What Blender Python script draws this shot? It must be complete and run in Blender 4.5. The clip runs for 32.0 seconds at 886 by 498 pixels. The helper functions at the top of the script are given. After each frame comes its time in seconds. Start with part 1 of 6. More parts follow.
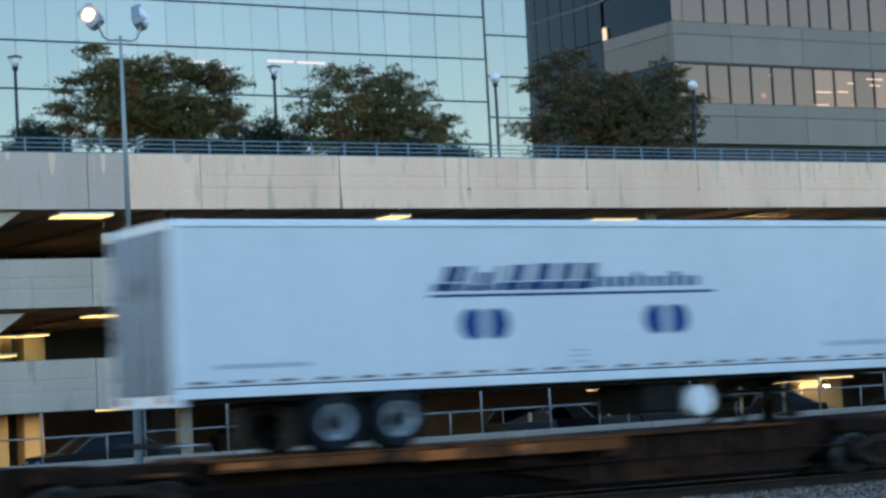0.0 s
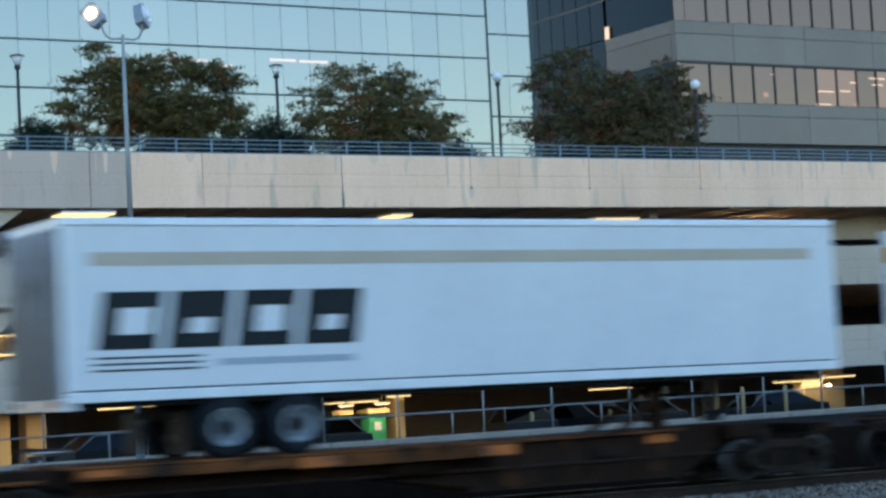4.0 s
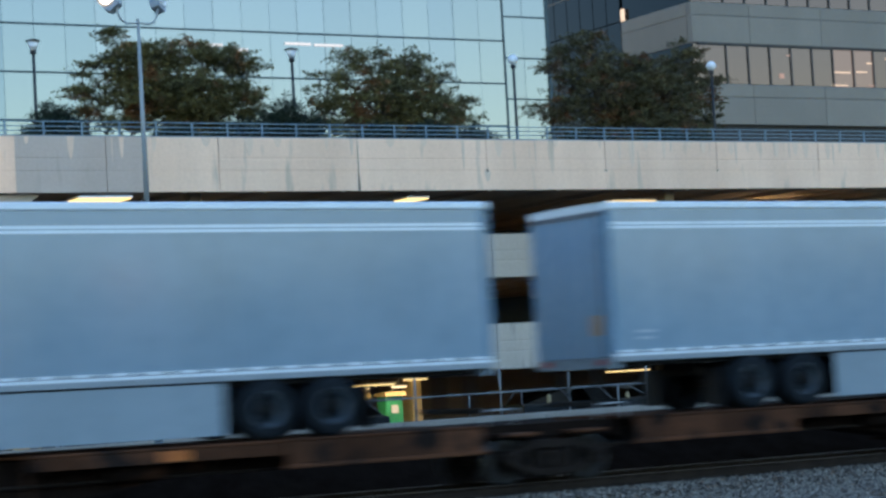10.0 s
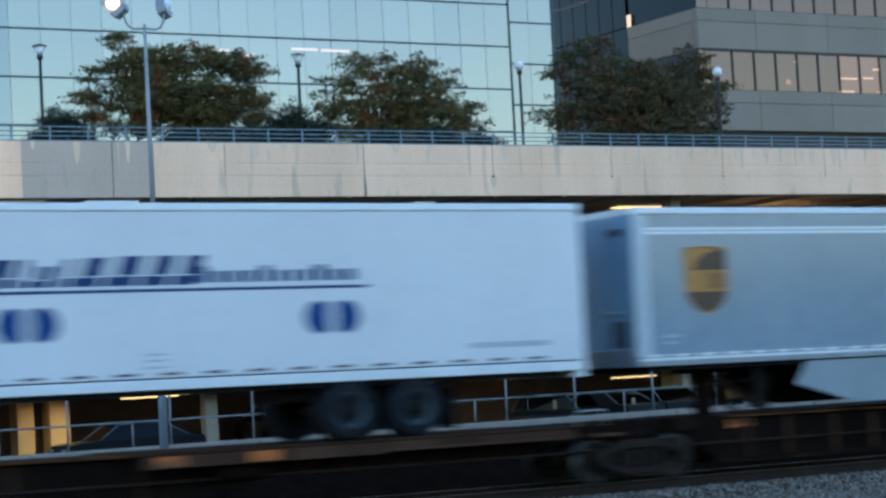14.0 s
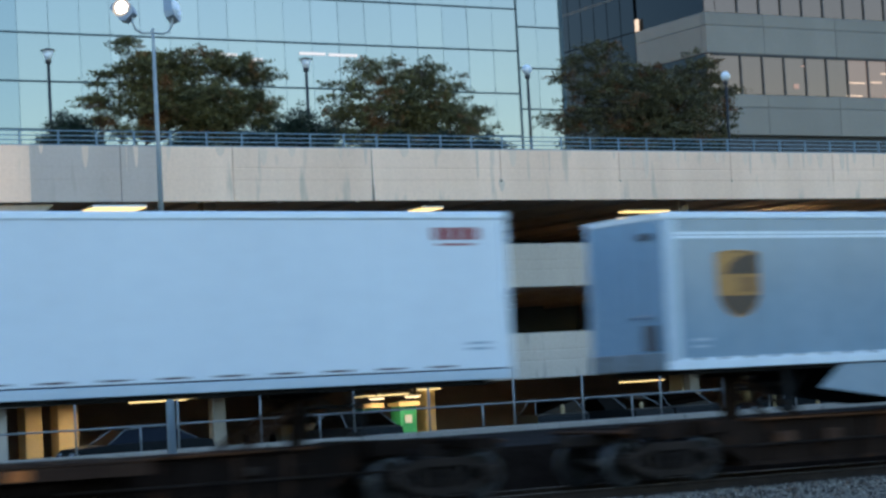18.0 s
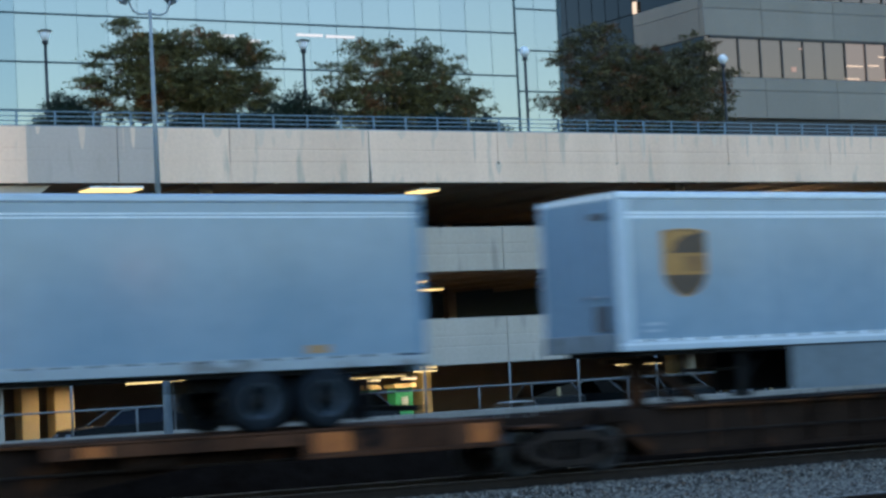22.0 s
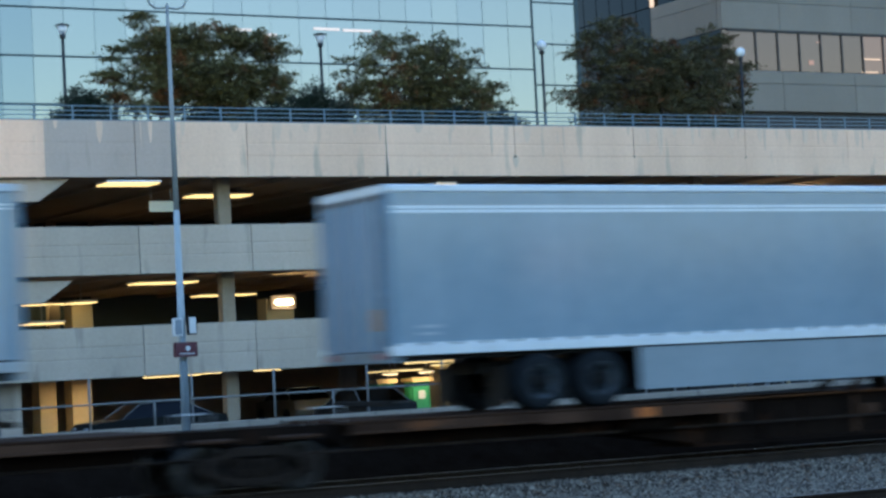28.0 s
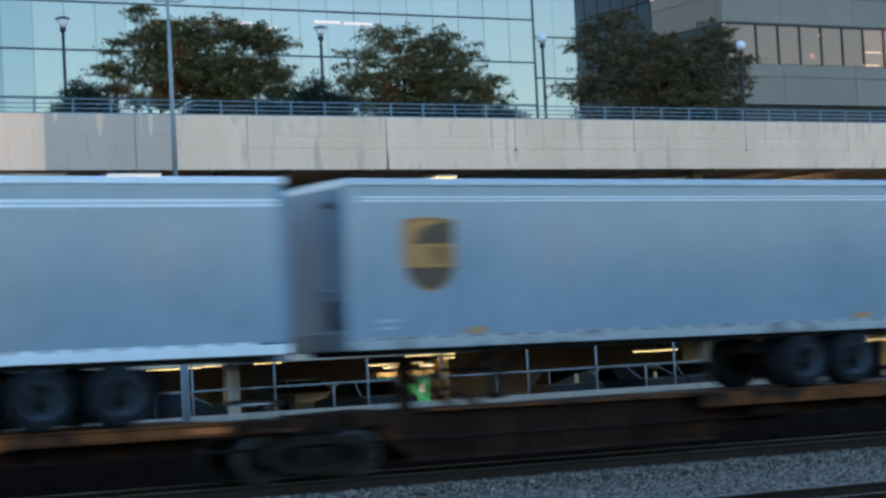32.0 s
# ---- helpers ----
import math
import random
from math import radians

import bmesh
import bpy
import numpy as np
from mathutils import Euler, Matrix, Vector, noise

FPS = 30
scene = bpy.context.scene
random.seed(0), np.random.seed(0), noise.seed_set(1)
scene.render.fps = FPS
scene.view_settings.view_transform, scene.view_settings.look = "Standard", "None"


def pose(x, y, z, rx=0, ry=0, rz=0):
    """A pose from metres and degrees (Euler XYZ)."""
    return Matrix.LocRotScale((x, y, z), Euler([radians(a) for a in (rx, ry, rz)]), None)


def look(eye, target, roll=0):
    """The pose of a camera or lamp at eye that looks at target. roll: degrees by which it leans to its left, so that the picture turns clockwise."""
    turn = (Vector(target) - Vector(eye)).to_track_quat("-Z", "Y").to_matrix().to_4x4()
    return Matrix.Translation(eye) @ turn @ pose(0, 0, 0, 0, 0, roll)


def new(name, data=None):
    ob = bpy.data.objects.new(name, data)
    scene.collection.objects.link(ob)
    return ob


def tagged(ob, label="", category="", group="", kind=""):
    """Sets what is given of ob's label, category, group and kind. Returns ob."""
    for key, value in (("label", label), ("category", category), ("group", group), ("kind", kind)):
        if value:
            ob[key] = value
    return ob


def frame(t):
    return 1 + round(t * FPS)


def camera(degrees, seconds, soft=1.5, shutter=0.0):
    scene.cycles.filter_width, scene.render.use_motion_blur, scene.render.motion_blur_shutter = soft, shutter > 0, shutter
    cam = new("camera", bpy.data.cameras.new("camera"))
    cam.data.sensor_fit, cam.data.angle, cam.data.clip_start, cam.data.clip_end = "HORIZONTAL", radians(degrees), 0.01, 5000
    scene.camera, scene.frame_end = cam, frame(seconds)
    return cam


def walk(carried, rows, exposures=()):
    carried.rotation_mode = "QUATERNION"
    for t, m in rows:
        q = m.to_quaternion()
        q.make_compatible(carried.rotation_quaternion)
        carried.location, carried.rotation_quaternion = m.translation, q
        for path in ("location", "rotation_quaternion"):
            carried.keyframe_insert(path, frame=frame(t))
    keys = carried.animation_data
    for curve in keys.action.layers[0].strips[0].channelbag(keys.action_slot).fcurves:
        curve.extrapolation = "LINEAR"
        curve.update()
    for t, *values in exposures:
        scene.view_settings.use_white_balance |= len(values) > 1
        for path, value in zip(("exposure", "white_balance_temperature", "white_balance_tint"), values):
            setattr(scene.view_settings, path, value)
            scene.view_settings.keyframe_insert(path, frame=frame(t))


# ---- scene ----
cam = camera(24.57, 32.0, soft=2.75, shutter=0.8)
EYE = (0.0, 0.0, 2.1)
# seconds, and the turn of the hand-held camera in degrees
TURNS = (
    (0, 93.804, 3.128, -30.931), (0.5, 93.842, 3.104, -31.022), (1, 93.899, 3.139, -30.990),
    (1.5, 93.907, 3.149, -30.878), (2, 93.940, 3.066, -30.850), (2.5, 93.942, 3.104, -30.870),
    (3, 93.941, 3.171, -30.755), (3.5, 93.769, 3.067, -30.878), (5.5, 93.843, 3.078, -30.863),
    (6, 93.843, 3.082, -30.864), (6.5, 93.870, 3.169, -30.733), (7, 93.870, 3.168, -30.732),
    (7.5, 93.931, 3.115, -30.739), (8, 93.991, 3.050, -30.675), (8.5, 93.621, 3.141, -30.732),
    (9, 93.307, 3.178, -30.547), (9.5, 93.364, 3.232, -30.414), (10, 93.327, 3.289, -30.402),
    (10.5, 93.324, 3.340, -30.341), (11, 93.423, 3.361, -30.266), (11.5, 93.624, 3.279, -30.293),
    (12, 93.611, 3.202, -30.360), (12.5, 93.659, 3.197, -30.361), (13, 93.587, 3.198, -30.361),
    (13.5, 93.473, 3.235, -30.331), (14, 93.495, 3.194, -30.238), (14.5, 93.563, 3.234, -30.284),
    (16.5, 93.518, 3.154, -30.246), (17, 93.550, 3.123, -30.374), (17.5, 93.627, 3.112, -30.236),
    (18, 93.628, 3.161, -30.016), (18.5, 93.679, 3.115, -29.949), (19, 93.613, 3.133, -29.873),
    (19.5, 93.240, 3.008, -30.013), (20, 93.008, 2.936, -30.213), (20.5, 92.937, 2.931, -30.175),
    (21, 92.964, 2.951, -30.175), (21.5, 93.026, 2.878, -30.409), (22, 93.119, 3.003, -30.116),
    (22.5, 93.030, 2.982, -30.053), (23, 92.955, 2.982, -30.049), (23.5, 92.886, 2.992, -30.066),
    (24, 92.854, 2.943, -29.786), (24.5, 92.952, 2.971, -29.868), (25, 92.945, 2.952, -29.848),
    (25.5, 92.990, 2.950, -29.827), (27.5, 92.996, 2.996, -29.588), (28, 92.967, 3.006, -29.635),
    (28.5, 92.891, 2.947, -29.570), (29, 92.762, 2.921, -29.616), (29.5, 92.768, 3.014, -29.622),
    (30, 92.721, 2.994, -29.697), (30.5, 92.715, 2.972, -29.761), (31, 92.857, 3.025, -29.568),
    (31.5, 92.742, 2.917, -29.532), (32, 92.776, 2.995, -29.624),
)
walk(cam, [(t, pose(*EYE, rx, ry, rz)) for t, rx, ry, rz in TURNS], [(0, 2.35, 5760, 17), (10, 2.33, 5690, 17), (32, 2.29, 5550, 17)])

# ---- sky: dusk, the sun gone low behind the buildings, blue sky over the camera ----
world = bpy.data.worlds.new("dusk")
scene.world = world
world.use_nodes = True
wt = world.node_tree
sky = wt.nodes.new("ShaderNodeTexSky")
sky.sky_type, sky.sun_disc = "NISHITA", False
sky.sun_elevation, sky.sun_rotation = radians(6.0), radians(15.0)
sky.air_density, sky.dust_density, sky.ozone_density = 1.0, 0.6, 1.5
wt.links.new(sky.outputs["Color"], wt.nodes["Background"].inputs["Color"])
wt.nodes["Background"].inputs["Strength"].default_value = 0.15
sun = new("sun", bpy.data.lights.new("sun", "SUN"))
sun.data.energy, sun.data.angle, sun.data.color = 0.5, radians(30.0), (1.0, 0.86, 0.7)
sun.matrix_world = look((20 + 60 * math.sin(radians(15)), 55 + 60 * math.cos(radians(15)), 12), (20, 55, 5))

def part(name, g, material, parent=None, label=""):
    """One mesh object from a Geo or a mesh, under a thing or a part."""
    me = g if isinstance(g, bpy.types.Mesh) else g.mesh(name)
    if not me.materials:
        me.materials.append(material)
    ob = new(name, me)
    ob.parent = parent
    if label:
        ob["label"] = label
    return ob


class Geo:
    """Collects boxes, prisms and tubes into one mesh."""

    def __init__(self):
        self.v, self.f, self.s = [], [], []

    def add(self, vs, fs, smooth=False):
        n = len(self.v)
        self.v += [tuple(p) for p in vs]
        self.f += [[i + n for i in f] for f in fs]
        self.s += [smooth] * len(fs)
        return self

    def box(self, x0, x1, y0, y1, z0, z1):
        vs = [(x, y, z) for x in (x0, x1) for y in (y0, y1) for z in (z0, z1)]
        return self.add(vs, [(0, 1, 3, 2), (4, 6, 7, 5), (0, 4, 5, 1), (2, 3, 7, 6), (0, 2, 6, 4), (1, 5, 7, 3)])

    def prism(self, poly, axis, a0, a1):
        """A polygon in the two other axes, drawn out along axis."""
        n, i = len(poly), "xyz".index(axis)
        vs = []
        for a in (a0, a1):
            for p in poly:
                q = list(p)
                q.insert(i, a)
                vs.append(q)
        fs = [tuple(range(n))[::-1], tuple(range(n, 2 * n))]
        fs += [(k, (k + 1) % n, n + (k + 1) % n, n + k) for k in range(n)]
        return self.add(vs, fs)

    def soft(self, x0, x1, y0, y1, z0, z1, c=0.02, axis="x"):
        """A box whose four edges along axis are chamfered by c."""
        r = {"x": (y0, y1, z0, z1), "y": (x0, x1, z0, z1), "z": (x0, x1, y0, y1)}[axis]
        a, b, d, e = r
        poly = [(a + c, d), (b - c, d), (b, d + c), (b, e - c), (b - c, e), (a + c, e), (a, e - c), (a, d + c)]
        lo, hi = {"x": (x0, x1), "y": (y0, y1), "z": (z0, z1)}[axis]
        return self.prism(poly, axis, lo, hi)

    def turned(self, profile, axis, centre, n=20, caps=True):
        """A turned body: (distance along axis, radius) round the axis through centre."""
        i = "xyz".index(axis)
        j, k = [q for q in range(3) if q != i]
        vs, fs = [], []
        for a, r in profile:
            for s in range(n):
                p = list(centre)
                p[i] += a
                p[j] += r * math.cos(2 * math.pi * s / n)
                p[k] += r * math.sin(2 * math.pi * s / n)
                vs.append(p)
        for m in range(len(profile) - 1):
            for s in range(n):
                t = (s + 1) % n
                fs.append((m * n + s, m * n + t, m * n + n + t, m * n + n + s))
        self.add(vs, fs, True)
        if not caps:
            return self
        e = len(self.v) - n
        b = e - n * (len(profile) - 1)
        self.f += [list(range(b, b + n)), list(range(e, e + n))]
        self.s += [False, False]
        return self

    def tube(self, p, q, r0, r1=None, n=8):
        p, q = Vector(p), Vector(q)
        d = (q - p).normalized()
        u = d.orthogonal().normalized()
        w = d.cross(u)
        r1 = r0 if r1 is None else r1
        vs = [c + r * (u * math.cos(2 * math.pi * s / n) + w * math.sin(2 * math.pi * s / n)) for c, r in ((p, r0), (q, r1)) for s in range(n)]
        self.add(vs, [(s, (s + 1) % n, n + (s + 1) % n, n + s) for s in range(n)], True)
        b = len(self.v) - 2 * n
        self.f += [list(range(b, b + n)), list(range(b + n, b + 2 * n))]
        self.s += [False, False]
        return self

    def path(self, pts, r, n=6):
        """One bent tube through the points."""
        pts = [Vector(p) for p in pts]
        vs, fs = [], []
        for k, p in enumerate(pts):
            d = (pts[min(k + 1, len(pts) - 1)] - pts[max(k - 1, 0)]).normalized()
            u = d.cross(Vector((0.31, 0.17, 0.93))).normalized()
            w = d.cross(u)
            vs += [p + r * (u * math.cos(2 * math.pi * q / n) + w * math.sin(2 * math.pi * q / n)) for q in range(n)]
        for k in range(len(pts) - 1):
            fs += [(k * n + q, k * n + (q + 1) % n, k * n + n + (q + 1) % n, k * n + n + q) for q in range(n)]
        fs += [tuple(range(n)), tuple(range((len(pts) - 1) * n, len(pts) * n))]
        return self.add(vs, fs, True)

    def mesh(self, name):
        me = bpy.data.meshes.new(name)
        me.from_pydata(self.v, [], self.f)
        me.polygons.foreach_set("use_smooth", self.s)
        bm = bmesh.new()
        bm.from_mesh(me)
        bmesh.ops.recalc_face_normals(bm, faces=bm.faces)
        bm.to_mesh(me)
        bm.free()
        return me


def thing(name, label, category, at=(0, 0, 0), group="", kind=""):
    ob = new(name)
    ob.location = at
    ob.empty_display_size = 0.2
    return tagged(ob, label, category, group, kind)


def shared_mesh(g, name, m):
    me = g.mesh(name)
    me.materials.append(m)
    return me


def leaf_mesh(name, clumps, seed):
    """Small pointed leaves round clump centres: x, y, z, spread, flatness, count, leaf length."""
    rng = np.random.default_rng(seed)
    reps = np.array([int(c[5]) for c in clumps])
    c = np.repeat(np.array(clumps, float), reps, axis=0)
    k = len(c)
    p = c[:, :3] + rng.normal(size=(k, 3)) * np.stack((c[:, 3], c[:, 3], c[:, 3] * c[:, 4]), 1)
    u = rng.uniform((-1, -1, -0.9), (1, 1, 0.35), (k, 3))
    u /= np.linalg.norm(u, axis=1)[:, None]
    w = np.cross(u, rng.normal(size=(k, 3)))
    w /= np.linalg.norm(w, axis=1)[:, None]
    s = (c[:, 6] * rng.uniform(0.6, 1.3, k))[:, None]
    v = np.stack((p - u * s, p + w * s * 0.36, p + u * s, p - w * s * 0.36), 1).reshape(-1, 3)
    me = bpy.data.meshes.new(name)
    me.vertices.add(4 * k)
    me.vertices.foreach_set("co", v.ravel())
    me.loops.add(4 * k)
    me.loops.foreach_set("vertex_index", np.arange(4 * k))
    me.polygons.add(k)
    me.polygons.foreach_set("loop_start", np.arange(0, 4 * k, 4))
    me.update(calc_edges=True)
    return me


# ---- materials ----
def nodes_of(name):
    m = bpy.data.materials.new(name)
    m.use_nodes = True
    t = m.node_tree
    return m, t, t.nodes["Principled BSDF"]


def paint(name, c1, c2, rough=0.6, metal=0.0, big=0.6, fine=12.0, bump=0.1, streak=0.0, rand=0.0, speck=None, coat=0.0, island=False, spec=0.5, wave=0.0):
    """A surface of two tones that mingle at a large and a fine scale. streak: how much the large tone runs down the surface. wave: slow buckling of sheet metal."""
    m, t, b = nodes_of(name)
    n, l = t.nodes.new, t.links.new
    co = n("ShaderNodeTexCoord")
    mp = n("ShaderNodeMapping")
    mp.inputs["Scale"].default_value = (1, 1, 1 - 0.92 * streak)
    l(co.outputs["Object"], mp.inputs["Vector"])
    a, f = n("ShaderNodeTexNoise"), n("ShaderNodeTexNoise")
    a.inputs["Scale"].default_value, a.inputs["Detail"].default_value, a.inputs["Roughness"].default_value = big, 6, 0.62
    f.inputs["Scale"].default_value, f.inputs["Detail"].default_value = fine, 5
    l(mp.outputs["Vector"], a.inputs["Vector"])
    l(co.outputs["Object"], f.inputs["Vector"])
    mx = n("ShaderNodeMix")
    mx.inputs["Factor"].default_value = 0.35
    l(a.outputs["Fac"], mx.inputs["A"])
    l(f.outputs["Fac"], mx.inputs["B"])
    ra = n("ShaderNodeValToRGB")
    ra.color_ramp.elements[0].position, ra.color_ramp.elements[1].position = 0.34, 0.66
    ra.color_ramp.elements[0].color, ra.color_ramp.elements[1].color = (*c1, 1), (*c2, 1)
    l(mx.outputs["Result"], ra.inputs["Fac"])
    out = ra.outputs["Color"]
    if speck:
        v = n("ShaderNodeTexNoise")
        v.inputs["Scale"].default_value, v.inputs["Detail"].default_value = speck[1], 8
        l(mp.outputs["Vector"], v.inputs["Vector"])
        r2 = n("ShaderNodeValToRGB")
        r2.color_ramp.elements[0].position, r2.color_ramp.elements[1].position = speck[2], speck[2] + 0.09
        l(v.outputs["Fac"], r2.inputs["Fac"])
        m2 = n("ShaderNodeMix")
        m2.data_type = "RGBA"
        l(r2.outputs["Color"], m2.inputs["Factor"])
        l(out, m2.inputs["A"])
        m2.inputs["B"].default_value = (*speck[0], 1)
        out = m2.outputs["Result"]
    if rand:
        src = n("ShaderNodeNewGeometry").outputs["Random Per Island"] if island else n("ShaderNodeObjectInfo").outputs["Random"]
        mr = n("ShaderNodeMapRange")
        mr.inputs["To Min"].default_value, mr.inputs["To Max"].default_value = 1 - rand, 1 + rand
        l(src, mr.inputs["Value"])
        hs = n("ShaderNodeHueSaturation")
        l(mr.outputs["Result"], hs.inputs["Value"])
        l(out, hs.inputs["Color"])
        out = hs.outputs["Color"]
    l(out, b.inputs["Base Color"])
    b.inputs["Metallic"].default_value = metal
    b.inputs["Coat Weight"].default_value = coat
    b.inputs["Specular IOR Level"].default_value = spec
    rr = n("ShaderNodeMapRange")
    rr.inputs["To Min"].default_value, rr.inputs["To Max"].default_value = max(0.02, rough - 0.12), min(1, rough + 0.12)
    l(mx.outputs["Result"], rr.inputs["Value"])
    l(rr.outputs["Result"], b.inputs["Roughness"])
    if bump:
        bu = n("ShaderNodeBump")
        bu.inputs["Strength"].default_value, bu.inputs["Distance"].default_value = bump, 0.02
        l(f.outputs["Fac"], bu.inputs["Height"])
        l(bu.outputs["Normal"], b.inputs["Normal"])
        if wave:
            w, bw = n("ShaderNodeTexNoise"), n("ShaderNodeBump")
            w.inputs["Scale"].default_value, w.inputs["Detail"].default_value = 1.1, 1.5
            bw.inputs["Strength"].default_value, bw.inputs["Distance"].default_value = wave, 0.05
            l(co.outputs["Object"], w.inputs["Vector"])
            l(w.outputs["Fac"], bw.inputs["Height"])
            l(bw.outputs["Normal"], bu.inputs["Normal"])
    return m


def glow(name, colour, strength):
    m, t, b = nodes_of(name)
    b.inputs["Base Color"].default_value = (0.04, 0.04, 0.04, 1)
    b.inputs["Specular IOR Level"].default_value = 0.1
    b.inputs["Emission Color"].default_value = (*colour, 1)
    b.inputs["Emission Strength"].default_value = strength
    return m


def mirror_glass(name, tint, rough=0.03, wave=0.02):
    """Coated window glass seen from outside by day: it mirrors the sky."""
    m, t, b = nodes_of(name)
    n, l = t.nodes.new, t.links.new
    b.inputs["Metallic"].default_value = 1.0
    b.inputs["Roughness"].default_value = rough
    co, a = n("ShaderNodeTexCoord"), n("ShaderNodeTexNoise")
    a.inputs["Scale"].default_value, a.inputs["Detail"].default_value = 0.7, 2
    l(co.outputs["Object"], a.inputs["Vector"])
    oi = n("ShaderNodeObjectInfo")
    mr = n("ShaderNodeMapRange")
    mr.inputs["To Min"].default_value, mr.inputs["To Max"].default_value = 0.965, 1.035
    l(oi.outputs["Random"], mr.inputs["Value"])
    hs = n("ShaderNodeHueSaturation")
    hs.inputs["Color"].default_value = (*tint, 1)
    l(mr.outputs["Result"], hs.inputs["Value"])
    l(hs.outputs["Color"], b.inputs["Base Color"])
    bu = n("ShaderNodeBump")
    bu.inputs["Strength"].default_value, bu.inputs["Distance"].default_value = wave, 0.05
    l(a.outputs["Fac"], bu.inputs["Height"])
    l(bu.outputs["Normal"], b.inputs["Normal"])
    return m


CONCRETE = paint("precast_concrete", (0.71, 0.494, 0.355), (0.87, 0.63, 0.470), 0.85, big=0.5, fine=9, bump=0.12, streak=0.9, rand=0.05, speck=((0.57, 0.435, 0.325), 1.9, 0.585))
CONCRETE_COOL = paint("cool_dark_precast", (0.46, 0.375, 0.315), (0.56, 0.465, 0.40), 0.85, big=0.5, fine=9, bump=0.12, streak=0.9, rand=0.05, speck=((0.45, 0.37, 0.31), 1.9, 0.585))
DRIP = paint("damp_concrete_run", (0.575, 0.445, 0.345), (0.70, 0.545, 0.425), 0.85, big=0.6, fine=9, bump=0.1, streak=0.9)
DRIP_FAINT = paint("faint_concrete_run", (0.645, 0.478, 0.357), (0.79, 0.60, 0.461), 0.85, big=0.6, fine=9, bump=0.1, streak=0.9)
# Darker than the outer panels: the shade of the decks is in this colour.
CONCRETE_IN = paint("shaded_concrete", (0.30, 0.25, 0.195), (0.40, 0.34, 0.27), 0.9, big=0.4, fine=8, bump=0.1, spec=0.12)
KERB = paint("kerb_concrete", (0.24, 0.213, 0.178), (0.33, 0.298, 0.252), 0.85, big=0.8, fine=14, bump=0.15, speck=((0.15, 0.135, 0.115), 2.5, 0.60))
JOINT = paint("joint_sealant", (0.10, 0.09, 0.08), (0.16, 0.14, 0.12), 0.9, bump=0.0)
ASPHALT = paint("asphalt", (0.012, 0.011, 0.011), (0.024, 0.022, 0.021), 0.95, big=0.5, fine=40, bump=0.3, spec=0.02)
BALLAST = paint("ballast", (0.045, 0.045, 0.043), (0.12, 0.118, 0.113), 0.95, big=2.5, fine=26, bump=1.0, speck=((0.03, 0.03, 0.028), 14, 0.56), spec=0.12)
STONE = paint("ballast_stone", (0.062, 0.055, 0.046), (0.235, 0.208, 0.172), 0.9, big=3, fine=30, bump=0.3, rand=0.8, island=True, speck=((0.13, 0.088, 0.058), 5, 0.56), spec=0.08)
SHOULDER = paint("dark_brown_ballast", (0.018, 0.0135, 0.0105), (0.040, 0.032, 0.026), 0.95, big=2, fine=24, bump=1.0, spec=0.03)
RAIL = paint("rusty_rail", (0.016, 0.0115, 0.009), (0.032, 0.023, 0.017), 0.75, 0.1, big=2, fine=30, bump=0.3, spec=0.08)
RAILHEAD = paint("worn_rail_head", (0.10, 0.09, 0.085), (0.2, 0.185, 0.175), 0.3, 1.0, big=1, fine=20, bump=0.05)
TIE = paint("creosoted_tie", (0.02, 0.016, 0.013), (0.042, 0.034, 0.028), 0.9, big=3, fine=30, bump=0.5, rand=0.25, spec=0.12)
BLUERAIL = paint("blue_grey_paint", (0.11, 0.18, 0.24), (0.16, 0.235, 0.3), 0.5, big=2, fine=20, bump=0.05)
GALV = paint("galvanised_steel", (0.30, 0.32, 0.335), (0.42, 0.44, 0.455), 0.5, 0.2, big=3, fine=25, bump=0.05)
POLEPAINT = paint("grey_pole_paint", (0.215, 0.245, 0.262), (0.275, 0.305, 0.325), 0.5, 0.0, big=1.5, fine=18, bump=0.05, streak=0.6)
# Paler than the upper shaft: added brightness against the train's shade.
POLEPALE = paint("brightened_pole_paint", (0.29, 0.35, 0.395), (0.36, 0.425, 0.47), 0.5, 0.0, big=1.5, fine=18, bump=0.05, streak=0.6)
DARKMETAL = paint("dark_bronze_metal", (0.012, 0.014, 0.017), (0.028, 0.031, 0.036), 0.5, 0.3, big=3, fine=25, bump=0.05)
BARK = paint("bark", (0.05, 0.04, 0.032), (0.10, 0.08, 0.06), 0.9, big=4, fine=30, bump=0.6, spec=0.12)
TANWALL = paint("tan_painted_block", (0.45, 0.345, 0.165), (0.55, 0.435, 0.235), 0.8, big=0.8, fine=15, bump=0.15)
GREENPAINT = paint("green_enamel", (0.045, 0.30, 0.13), (0.07, 0.42, 0.19), 0.4, big=2, fine=20, bump=0.05)
STONEBAND = paint("beige_stone_panel", (0.184, 0.165, 0.138), (0.236, 0.213, 0.180), 0.75, big=0.3, fine=10, bump=0.08, rand=0.06, streak=0.5)
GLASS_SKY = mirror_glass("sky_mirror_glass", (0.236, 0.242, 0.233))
# Three tint steps that paint the mirrored sky's fall-off into the panes.
GLASS_BLUE = mirror_glass("dim_sky_step_glass", (0.120, 0.144, 0.155))
GLASS_HAZE = mirror_glass("middle_sky_step_glass", (0.168, 0.188, 0.190))
GLASS_MID = mirror_glass("pale_sky_step_glass", (0.208, 0.218, 0.208))
GLASS_DARK = mirror_glass("dark_mirror_glass", (0.004, 0.008, 0.013))
GLASS_BRONZE = mirror_glass("bronze_window_glass", (0.138, 0.097, 0.083), 0.05)
GLASS_WARM = mirror_glass("lit_bronze_window_glass", (0.138, 0.097, 0.083), 0.05)
